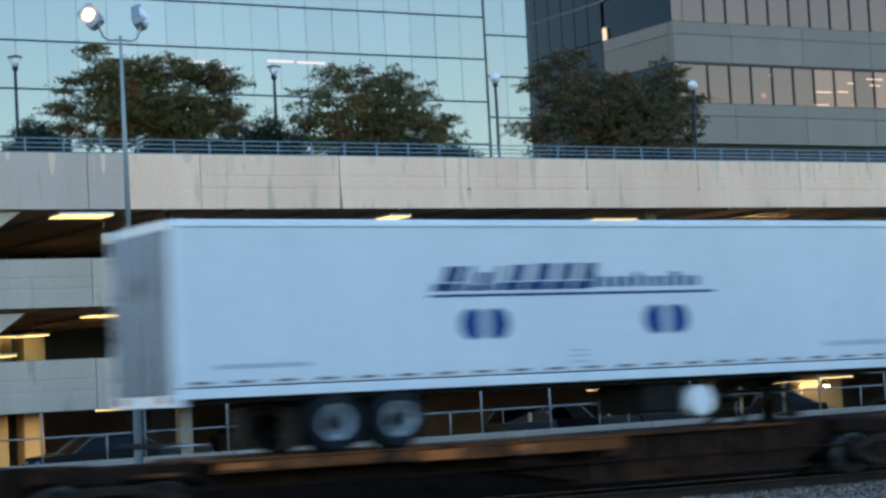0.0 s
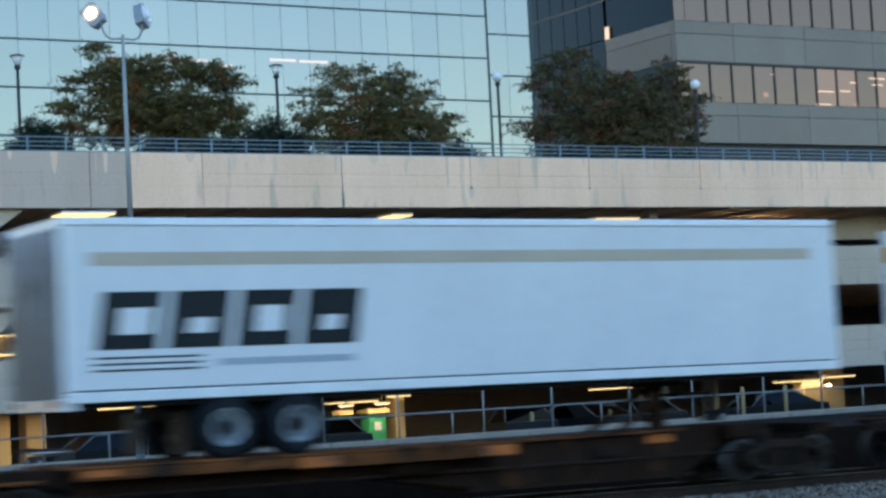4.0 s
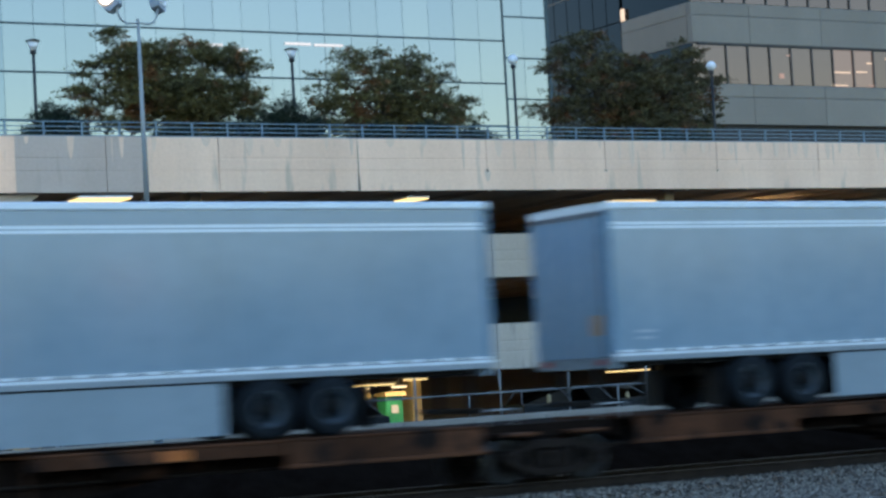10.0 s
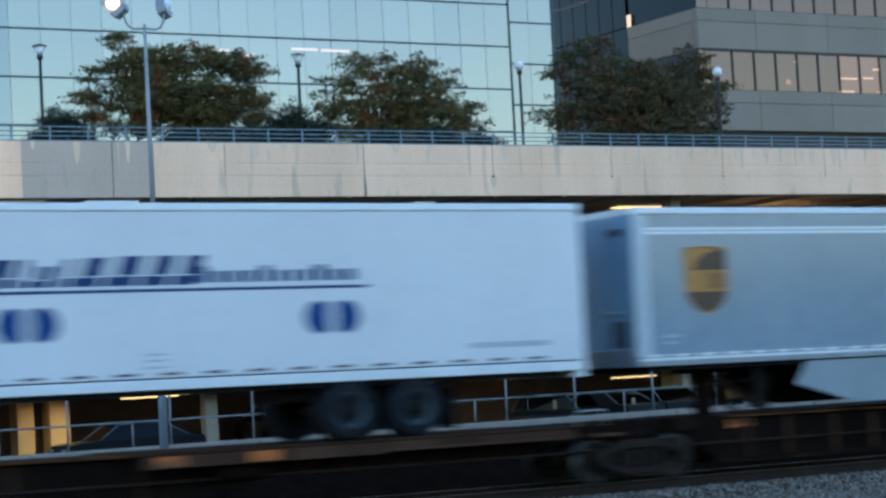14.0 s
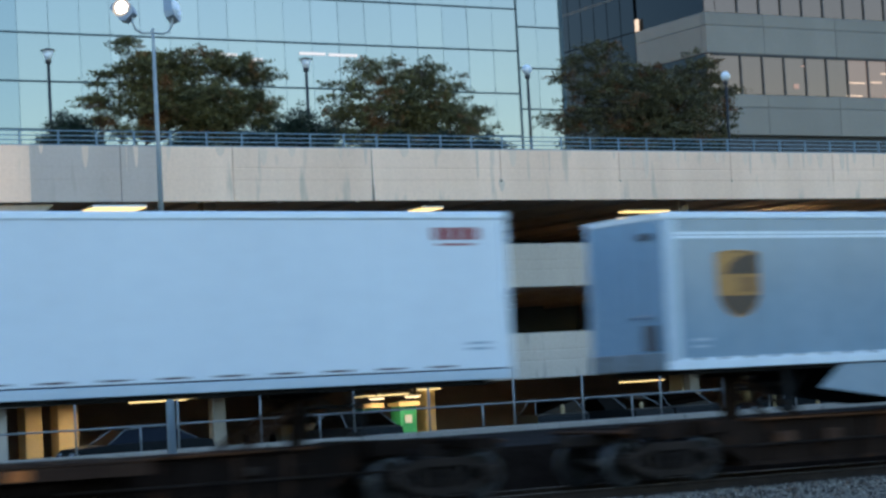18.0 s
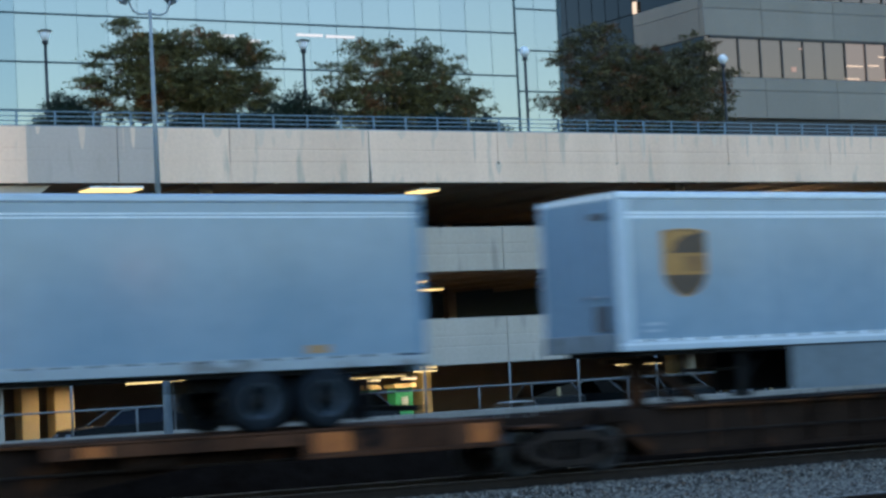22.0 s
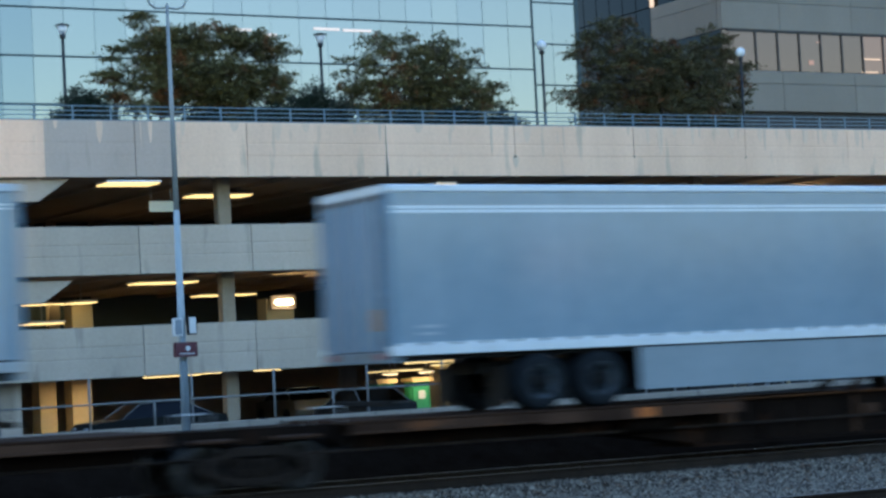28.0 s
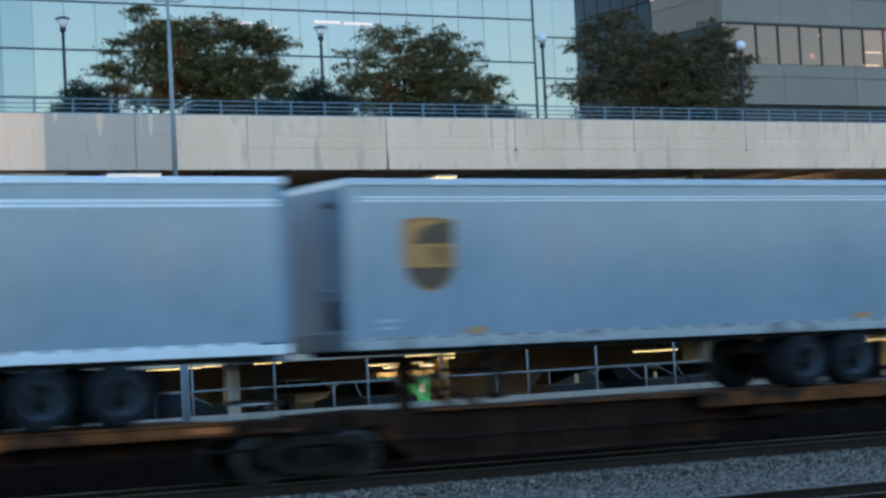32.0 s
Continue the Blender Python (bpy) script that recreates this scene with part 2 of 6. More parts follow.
GLASS_WARM.node_tree.nodes["Principled BSDF"].inputs["Emission Color"].default_value = (1.0, 0.60, 0.40, 1)
GLASS_WARM.node_tree.nodes["Principled BSDF"].inputs["Emission Strength"].default_value = 0.022
GLASS_LIT = glow("lit_office_ceiling", (1.0, 0.70, 0.42), 0.24)
GLASS_DIM = glow("dim_office_lamp", (1.0, 0.62, 0.42), 0.10)
STRIPWHITE = glow("pale_strip_light", (1.0, 0.93, 0.80), 0.19)
TANSTRIPE = paint("pale_tan_stripe", (0.36, 0.32, 0.26), (0.43, 0.38, 0.31), 0.5, bump=0.0)
MULLION_PALE = paint("pale_grey_mullion", (0.06, 0.095, 0.11), (0.09, 0.13, 0.145), 0.5, 0.3, bump=0.02)
FRAMEGREY = paint("dull_bronze_frame", (0.035, 0.032, 0.032), (0.055, 0.05, 0.048), 0.5, 0.2, bump=0.02)
MULLION = paint("grey_mullion", (0.025, 0.05, 0.062), (0.04, 0.07, 0.085), 0.5, 0.3, bump=0.02)
LEAF = paint("leaf", (0.038, 0.043, 0.021), (0.145, 0.122, 0.042), 0.65, big=0.8, fine=3, bump=0.0, rand=0.34, island=True, speck=((0.17, 0.076, 0.030), 1.0, 0.56), spec=0.12)
LEAF_BROWN = paint("turning_leaf", (0.036, 0.040, 0.022), (0.112, 0.094, 0.041), 0.65, big=0.8, fine=3, bump=0.0, rand=0.34, island=True, speck=((0.14, 0.062, 0.028), 1.0, 0.56), spec=0.12)
SHRUB = paint("shrub_leaf", (0.01, 0.02, 0.016), (0.028, 0.04, 0.026), 0.6, big=0.9, fine=4, bump=0.0, rand=0.5, island=True, spec=0.12)
TUBELIGHT = glow("warm_tube", (1.0, 0.66, 0.20), 0.42)
TUBEWHITE = glow("sodium_lamp", (1.0, 0.66, 0.28), 11.0)
HEADLIT = glow("lit_flood_lens", (1.0, 0.84, 0.62), 12.0)
# Two weak glows that imitate the halo round bright lenses.
HEADRING = glow("halo_glow_plate", (1.0, 0.60, 0.22), 0.065)
LAMPRING = glow("halo_glow_rim", (1.0, 0.78, 0.50), 0.16)
STREETGLOW = glow("sodium_street_lens", (1.0, 0.55, 0.30), 24.0)
TUBEMID = glow("bright_sodium_tube", (1.0, 0.70, 0.30), 0.85)
GLOBE = paint("frosted_globe", (0.62, 0.66, 0.70), (0.72, 0.76, 0.80), 0.3, bump=0.0)
TYRE = paint("tyre_rubber", (0.007, 0.009, 0.012), (0.015, 0.019, 0.024), 0.85, big=5, fine=40, bump=0.3, spec=0.12)
RIM = paint("aluminium_rim", (0.26, 0.31, 0.36), (0.36, 0.42, 0.48), 0.35, 0.4, big=5, fine=30, bump=0.05, speck=((0.10, 0.12, 0.14), 4, 0.58))
RIMDISC = paint("dirty_rim_disc", (0.075, 0.092, 0.11), (0.15, 0.18, 0.205), 0.5, 0.2, big=5, fine=30, bump=0.05)
RIMDARK = paint("painted_steel_rim", (0.03, 0.042, 0.056), (0.06, 0.08, 0.10), 0.5, 0.2, big=5, fine=30, bump=0.05, speck=((0.014, 0.018, 0.022), 5, 0.54))
RIMBLACK = paint("sooty_rim_disc", (0.006, 0.008, 0.010), (0.014, 0.018, 0.022), 0.7, 0.0, big=5, fine=30, bump=0.05, spec=0.1)
CHASSIS = paint("dirty_black_chassis", (0.006, 0.006, 0.007), (0.018, 0.017, 0.016), 0.8, big=3, fine=20, bump=0.2, spec=0.12)
REDCHASSIS = paint("orange_red_chassis", (0.20, 0.016, 0.009), (0.30, 0.028, 0.014), 0.7, big=1.5, fine=20, bump=0.1, speck=((0.05, 0.018, 0.012), 2.0, 0.58), spec=0.08)
SPINE = paint("sooty_brown_steel", (0.0052, 0.0036, 0.0030), (0.0155, 0.0102, 0.0078), 0.9, 0.0, big=1.6, fine=16, bump=0.3, rand=0.2, streak=0.4, speck=((0.042, 0.019, 0.010), 1.7, 0.60), spec=0.04)
SPINE_BROWN = paint("brown_primed_steel", (0.011, 0.0070, 0.0052), (0.031, 0.0195, 0.0142), 0.9, 0.0, big=1.6, fine=16, bump=0.3, rand=0.2, streak=0.4, speck=((0.055, 0.024, 0.012), 1.7, 0.58), spec=0.04)
DECK_ORANGE = paint("orange_brown_deck", (0.060, 0.024, 0.009), (0.17, 0.062, 0.018), 0.75, 0.0, big=0.9, fine=14, bump=0.25, rand=0.3, speck=((0.020, 0.012, 0.009), 1.4, 0.54), spec=0.1)
PLATFORM = paint("rust_brown_deck", (0.036, 0.0165, 0.009), (0.098, 0.040, 0.019), 0.8, 0.0, big=0.7, fine=14, bump=0.25, rand=0.4, speck=((0.012, 0.008, 0.0065), 1.5, 0.52), spec=0.1)
RUSTEDGE = paint("rusty_flange_edge", (0.045, 0.020, 0.010), (0.13, 0.052, 0.022), 0.85, 0.0, big=1.4, fine=12, bump=0.2, rand=0.3, speck=((0.018, 0.012, 0.009), 1.1, 0.52), spec=0.08)
YELLOWMARK = paint("faded_orange_yellow_paint", (0.27, 0.070, 0.007), (0.45, 0.125, 0.012), 0.7, big=2, fine=18, bump=0.1, speck=((0.07, 0.03, 0.015), 2.6, 0.55))
TRUCKSTEEL = paint("greasy_cast_steel", (0.008, 0.0058, 0.0046), (0.030, 0.0215, 0.017), 0.7, 0.0, big=3, fine=18, bump=0.4, rand=0.35, spec=0.08)
WHEELSTEEL = paint("wheel_steel", (0.010, 0.009, 0.0085), (0.034, 0.029, 0.026), 0.55, 0.3, big=3, fine=18, bump=0.1, spec=0.12)
TREAD = paint("worn_wheel_rim", (0.018, 0.018, 0.0185), (0.045, 0.045, 0.046), 0.45, 0.4, big=4, fine=22, bump=0.05)
GREYSIDE = paint("grey_trailer_side", (0.177, 0.250, 0.315), (0.233, 0.312, 0.384), 0.14, 0.0, big=0.5, fine=3.0, bump=0.008, streak=0.3, rand=0.05, speck=((0.176, 0.243, 0.306), 0.9, 0.61), wave=0.05)
# Same grey as the sides, darkened and blued for the shaded end face.
GREYEND = paint("shaded_grey_trailer_end", (0.108, 0.196, 0.288), (0.155, 0.262, 0.370), 0.4, big=0.6, fine=5, bump=0.03, streak=0.5, rand=0.14, speck=((0.085, 0.135, 0.19), 0.9, 0.57), spec=0.3, wave=0.05)
WHITESIDE = paint("white_trailer_side", (0.53, 0.57, 0.615), (0.605, 0.65, 0.69), 0.4, big=0.5, fine=4, bump=0.015, streak=0.6, rand=0.03, speck=((0.47, 0.525, 0.59), 0.8, 0.63), wave=0.03)
WORNWHITE = paint("worn_white_container", (0.43, 0.435, 0.42), (0.55, 0.555, 0.54), 0.5, big=0.7, fine=6, bump=0.03, streak=0.8, speck=((0.33, 0.285, 0.23), 1.7, 0.605))
CREAMSIDE = paint("clean_cream_container", (0.485, 0.495, 0.49), (0.555, 0.565, 0.56), 0.45, big=0.5, fine=5, bump=0.02, streak=0.6, speck=((0.45, 0.45, 0.435), 1.2, 0.62))
WHITERAIL = paint("bare_aluminium_rail", (0.56, 0.62, 0.68), (0.68, 0.74, 0.80), 0.35, 0.1, big=1.5, fine=10, bump=0.05)
PALERAIL = paint("dusty_pale_rail", (0.26, 0.295, 0.32), (0.35, 0.385, 0.41), 0.5, 0.1, big=1.2, fine=10, bump=0.05, speck=((0.17, 0.17, 0.17), 2.0, 0.57))
GREYRAIL = paint("dull_grey_rail", (0.2, 0.23, 0.26), (0.28, 0.32, 0.36), 0.5, 0.2, big=1.2, fine=10, bump=0.05)
SKIRT_GRIMY = paint("grimy_side_skirt", (0.085, 0.105, 0.12), (0.155, 0.19, 0.215), 0.55, big=0.7, fine=6, bump=0.03, streak=0.7, speck=((0.085, 0.10, 0.11), 1.4, 0.60))
SKIRT = paint("grey_side_skirt", (0.185, 0.235, 0.275), (0.24, 0.295, 0.34), 0.45, big=0.7, fine=6, bump=0.03, streak=0.5)
ROOF = paint("trailer_roof_sheet", (0.4, 0.46, 0.52), (0.52, 0.58, 0.64), 0.4, 0.2, big=0.8, fine=6, bump=0.03)
ORANGE = paint("orange_trailer_side", (0.66, 0.055, 0.005), (0.80, 0.08, 0.008), 0.5, big=0.6, fine=5, bump=0.02, streak=0.5, speck=((0.60, 0.05, 0.008), 3.2, 0.58), spec=0.08)
ORANGE_DIRTY = paint("grimy_orange_end", (0.125, 0.024, 0.009), (0.25, 0.045, 0.013), 0.6, spec=0.08, big=0.9, fine=8, bump=0.05, streak=0.6, speck=((0.025, 0.016, 0.013), 1.8, 0.53))
NAVY = paint("navy_lettering", (0.014, 0.038, 0.115), (0.024, 0.058, 0.165), 0.5, bump=0.0, spec=0.1)
STEELBLUE = paint("steel_blue_lettering", (0.055, 0.095, 0.18), (0.08, 0.125, 0.225), 0.5, bump=0.0, spec=0.1)
BLUE = paint("blue_emblem", (0.008, 0.042, 0.165), (0.014, 0.062, 0.225), 0.5, bump=0.0, spec=0.1)
GREYINK = paint("grey_lettering", (0.25, 0.31, 0.38), (0.32, 0.38, 0.45), 0.5, bump=0.0)
GOLD = paint("gold_emblem", (0.30, 0.142, 0.028), (0.40, 0.195, 0.042), 0.5, big=2, fine=8, bump=0.0)
DULLGOLD = paint("dull_bronze_emblem", (0.20, 0.090, 0.020), (0.26, 0.125, 0.028), 0.5, big=2, fine=8, bump=0.0)
BROWN = paint("brown_emblem", (0.05, 0.028, 0.014), (0.08, 0.045, 0.022), 0.5, big=2, fine=8, bump=0.0)
YELLOW = paint("yellow_panel", (0.44, 0.21, 0.010), (0.53, 0.27, 0.018), 0.5, big=2, fine=8, bump=0.0, spec=0.15)
AMBER = paint("amber_placard", (0.30, 0.165, 0.065), (0.37, 0.21, 0.085), 0.5, bump=0.0)
RED = paint("red_sign_paint", (0.192, 0.018, 0.021), (0.252, 0.030, 0.030), 0.5, bump=0.0)
REDTAPE = paint("red_reflective_tape", (0.22, 0.04, 0.04), (0.32, 0.07, 0.06), 0.4, bump=0.0)
DARKTAPE = paint("dark_maroon_tape", (0.045, 0.026, 0.032), (0.085, 0.045, 0.052), 0.45, bump=0.0)
PALEINK = paint("pale_grey_lettering", (0.33, 0.38, 0.45), (0.40, 0.45, 0.52), 0.5, bump=0.0)
TEAL = paint("faded_teal_lettering", (0.10, 0.19, 0.20), (0.16, 0.26, 0.27), 0.5, bump=0.0)
BLACK = paint("black_plastic", (0.006, 0.0065, 0.008), (0.014, 0.015, 0.017), 0.55, bump=0.02, spec=0.1)
OFFWHITE = paint("off_white_enamel", (0.60, 0.62, 0.63), (0.72, 0.74, 0.75), 0.45, bump=0.02)
MAROON = paint("maroon_cabinet", (0.075, 0.018, 0.025), (0.12, 0.03, 0.04), 0.45, big=2, fine=12, bump=0.05)
CARPAINT = paint("dark_car_paint", (0.006, 0.0075, 0.008), (0.011, 0.0125, 0.0135), 0.45, 0.0, bump=0.0, spec=0.1)
CARLIGHT = paint("silver_car_paint", (0.35, 0.37, 0.38), (0.42, 0.44, 0.45), 0.2, 0.6, bump=0.0, coat=1.0)
CARGLASS = mirror_glass("car_glass", (0.015, 0.017, 0.02))
BOLLARD = paint("faded_tan_post_paint", (0.26, 0.19, 0.09), (0.34, 0.26, 0.13), 0.7, big=2, fine=15, bump=0.1)
# White ends: dirt streaks, plus the shade of the end face as a darker base.
SHADED_END = paint("shaded_dirty_white_doors", (0.115, 0.14, 0.172), (0.25, 0.292, 0.34), 0.55, big=1.2, fine=6, bump=0.05, streak=0.5, rand=0.08, speck=((0.045, 0.045, 0.048), 1.6, 0.55))
# Greyer copy of the parapet concrete: the dimmer light lower down is in its colour.
CONCRETE_GREY = paint("shaded_grey_precast", (0.37, 0.322, 0.265), (0.47, 0.412, 0.345), 0.85, big=0.5, fine=9, bump=0.12, streak=0.9, rand=0.06, speck=((0.31, 0.275, 0.23), 1.9, 0.585))
SIGNGREEN = paint("pale_green_sign_board", (0.42, 0.46, 0.40), (0.5, 0.54, 0.47), 0.5, bump=0.02)
# Near black, so the shade under the train is in the bank's colour.
BANKSHADE = paint("shade_black_bank", (0.008, 0.0055, 0.004), (0.017, 0.0125, 0.0095), 1.0, big=2, fine=24, bump=0.8, spec=0.0)
DARKINK = paint("black_green_lettering", (0.010, 0.014, 0.016), (0.018, 0.024, 0.028), 0.5, bump=0.0, spec=0.1)
PLATFORM_DARK = paint("grimy_brown_deck", (0.030, 0.0165, 0.011), (0.060, 0.033, 0.021), 0.85, big=0.9, fine=14, bump=0.25, rand=0.4, speck=((0.10, 0.040, 0.016), 1.6, 0.60), spec=0.08)
TUBEGROUND = glow("bright_warm_tube", (1.0, 0.70, 0.24), 0.46)
BACKWALL = paint("brown_block_wall", (0.19, 0.165, 0.13), (0.26, 0.225, 0.18), 0.85, big=0.7, fine=10, bump=0.2, spec=0.1)
# Precast again, with the shade inside the garage put into its colour.
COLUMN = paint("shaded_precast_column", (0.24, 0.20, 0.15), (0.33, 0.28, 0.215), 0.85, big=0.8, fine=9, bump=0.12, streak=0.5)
STAINED = paint("stained_white_paint", (0.33, 0.325, 0.305), (0.47, 0.47, 0.45), 0.6, big=2.2, fine=8, bump=0.03, streak=0.9, speck=((0.30, 0.245, 0.19), 2.2, 0.57))
SCUFFED = paint("scuffed_orange_paint", (0.26, 0.085, 0.05), (0.36, 0.13, 0.085), 0.6, big=2.2, fine=10, bump=0.03)
WORNEND = paint("dark_streaked_doors", (0.030, 0.027, 0.026), (0.12, 0.115, 0.11), 0.6, big=1.6, fine=8, bump=0.08, streak=0.85, speck=((0.20, 0.205, 0.20), 2.4, 0.60))
CONNECTOR = paint("grey_connector_box", (0.028, 0.042, 0.060), (0.050, 0.068, 0.094), 0.5, bump=0.02)
ENDSILL = paint("grimy_end_sill", (0.10, 0.135, 0.165), (0.165, 0.21, 0.25), 0.55, big=1.2, fine=9, bump=0.05, speck=((0.06, 0.07, 0.08), 2.2, 0.56))
FENCEPAINT = paint("pale_grey_fence_paint", (0.158, 0.167, 0.170), (0.225, 0.234, 0.236), 0.5, big=2, fine=16, bump=0.05)
CORNER = paint("satin_corner_extrusion", (0.36, 0.43, 0.50), (0.45, 0.52, 0.59), 0.35, 0.1, big=1.5, fine=10, bump=0.03)
KICK = paint("dirty_aluminium_band", (0.135, 0.135, 0.13), (0.205, 0.205, 0.195), 0.5, 0.1, big=0.8, fine=9, bump=0.05, speck=((0.085, 0.075, 0.068), 1.5, 0.56))
# ---- ground and tracks ----
GRADE = 0.0075  # the railway falls gently along x


def level(x):
    """Height of the graded railway over its height at x = 10."""
    return -GRADE * (max(-440.0, min(480.0, x)) - 10)


def on_grade(ob):
    ob.rotation_euler = (0, math.atan(GRADE), 0)
    ob.location.z += GRADE * 10
    return ob


g = Geo()
n = 60
for i in range(n + 1):
    for j in range(n + 1):
        sx, sy = (2 * i / n - 1), (2 * j / n - 1)
        gx = 20 + math.copysign(abs(sx) ** 4, sx) * 2500
        g.v.append((gx, 20 + math.copysign(abs(sy) ** 4, sy) * 2500, -0.34 + level(gx)))
g.f = [[i * (n + 1) + j, (i + 1) * (n + 1) + j, (i + 1) * (n + 1) + j + 1, i * (n + 1) + j + 1] for i in range(n) for j in range(n)]
g.s = [False] * len(g.f)
tagged(part("ground", g, BALLAST), "grey crushed stone ground round the railway", "ground", kind="structure")

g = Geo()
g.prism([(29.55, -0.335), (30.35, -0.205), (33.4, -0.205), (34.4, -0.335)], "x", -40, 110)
tagged(on_grade(part("ballast_bed", g, SHOULDER)), "dark brown ballast bed under the loaded track", "ballast", kind="structure")
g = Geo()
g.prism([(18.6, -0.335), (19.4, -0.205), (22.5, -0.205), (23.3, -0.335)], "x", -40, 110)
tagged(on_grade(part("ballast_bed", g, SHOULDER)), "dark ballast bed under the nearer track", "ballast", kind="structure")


# Added bank: hides the road and darkens the view under the train.
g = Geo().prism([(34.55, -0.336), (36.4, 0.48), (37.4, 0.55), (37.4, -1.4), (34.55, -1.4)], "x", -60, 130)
tagged(part("bank", g, BANKSHADE), "near-black bank added behind the loaded track as shade", "bank", kind="structure")
# Added road surface, coloured very dark to pass for shade beyond the track.
g = Geo().box(-60, 130, 37.41, 55.99, -1.4, 0.26)
tagged(part("service_road", g, ASPHALT), "dark asphalt service road between track and garage", "road", kind="structure")


def rail_profile(c):
    return [(c - 0.07, -0.185), (c + 0.07, -0.185), (c + 0.07, -0.17), (c + 0.012, -0.15), (c + 0.01, -0.05), (c + 0.036, -0.035), (c + 0.036, -0.004),
            (c - 0.036, -0.004), (c - 0.036, -0.035), (c - 0.01, -0.05), (c - 0.012, -0.15), (c - 0.07, -0.17)]


TRACK_Y = 31.9
for c, where in ((TRACK_Y, "under the train"), (20.95, "on the empty track")):
    for e in (-0.753, 0.753):
        rail = thing("rail", "rusty steel rail with a worn shiny head " + where, "rail", group="rails of the two tracks", kind="structure")
        on_grade(rail)
        part("web", Geo().prism(rail_profile(c + e), "x", -40, 110), RAIL, rail)
        part("head", Geo().box(-40, 110, c + e - 0.03, c + e + 0.03, -0.004, 0.001), RAILHEAD, rail, "polished running surface")

# loose stones on top of the ground between the tracks
base = np.array([(1, 0, 0.1), (0.3, 0.9, 0), (-0.8, 0.5, 0.1), (-0.7, -0.7, 0), (0.4, -0.9, 0.1), (0.2, 0.1, 0.75), (-0.3, -0.2, 0.6)])
tri = np.array([(0, 1, 5), (1, 2, 5), (2, 6, 5), (2, 3, 6), (3, 4, 6), (4, 5, 6), (4, 0, 5)])
rng = np.random.default_rng(5)
x, y = rng.uniform(7, 34, 125000), rng.uniform(17.5, 31.05, 125000)
keep = (0.27 * y < x) & (x < 1.12 * y + 1) & (np.abs(y - 20.2) > 0.1) & (np.abs(y - 21.7) > 0.1)
x, y = x[keep], y[keep]
k = len(x)
r, a, q = rng.uniform(0.02, 0.052, k), rng.uniform(0, 6.28, k), rng.uniform(0.5, 1.1, k)
ca, sa = np.cos(a) * r, np.sin(a) * r
rise = np.where(y > 26, np.clip((y - 29.55) / 0.8, 0, 1), np.clip(1 - np.maximum(np.maximum(y - 22.5, 19.4 - y), 0) / 0.8, 0, 1))
v = np.stack((x[:, None] + ca[:, None] * base[:, 0] - sa[:, None] * base[:, 1], y[:, None] + sa[:, None] * base[:, 0] + ca[:, None] * base[:, 1],
              -0.342 - GRADE * (x[:, None] - 10) + 0.13 * rise[:, None] + (r * q)[:, None] * base[:, 2] * 1.4), 2)
f = (np.arange(k) * 7)[:, None, None] + tri
me = bpy.data.meshes.new("loose_stones")
me.vertices.add(7 * k)
me.vertices.foreach_set("co", v.ravel())
me.loops.add(21 * k)
me.loops.foreach_set("vertex_index", f.ravel())
me.polygons.add(7 * k)
me.polygons.foreach_set("loop_start", np.arange(0, 21 * k, 3))
me.update(calc_edges=True)
tagged(part("loose_stones", me, STONE), "pale grey crushed stones between the tracks", "gravel", kind="stuff")

# dark woods behind the camera, seen as a ragged dark edge in the shine of the trailer sides
rng = random.Random(8)
clumps = []
for k in range(420):
    x = rng.uniform(-130, 230)
    h = 9.5 + 3.0 * noise.noise((x * 0.05, 0.0, 3.0)) + 2.0 * noise.noise((x * 0.21, 5.0, 1.0))
    for q in range(4):
        clumps.append((x, -62 + rng.uniform(-5, 5), h * (q + 0.6) / 4.4 + level(x), 1.5, 0.7, 50, 0.55))
tagged(part("far_woods", leaf_mesh("far_woods", clumps, 4), SHRUB), "dark belt of woods beyond the near track", "woods", kind="stuff")


def street_lamp(x, y):
    ob = thing("street_lamp", "lit warm street lamp on a grey post across the tracks", "street lamp", (x, y, -0.34 + level(x)), "street lamps across the tracks")
    part("post", Geo().tube((0, 0, 0), (0, 0, 7.4), 0.1, 0.06, 12), GALV, ob)
    part("arm", Geo().path([(0, 0, 7.3), (0, 0.5, 7.6), (0, 1.4, 7.7)], 0.04, 8), GALV, ob)
    head = part("head", Geo().soft(-0.2, 0.2, 1.2, 2.0, 7.6, 7.78, 0.05, "y"), GALV, ob)
    part("lens", Geo().turned([(-0.22, 0.05), (-0.16, 0.2), (0, 0.24)], "z", (0, 1.65, 7.59), 16), STREETGLOW, head, "glowing sodium lens")


for x in (34.5, 56.0):
    street_lamp(x, -27.0)

# ---- parking garage ----
GY = 60.0
garage = thing("parking_garage", "beige precast concrete parking garage with open lit decks", "parking garage", kind="structure")
LEVELS = ((8.16, 9.95), (5.10, 6.64), (1.90, 3.51))
JOINTS = [2.2, 7.3, 12.3, 17.4, 23.4, 27.25, 32.36, 37.45, 42.5, 47.58, 52.55, 57.6, 62.7, 67.8, 72.9, 78, 83]


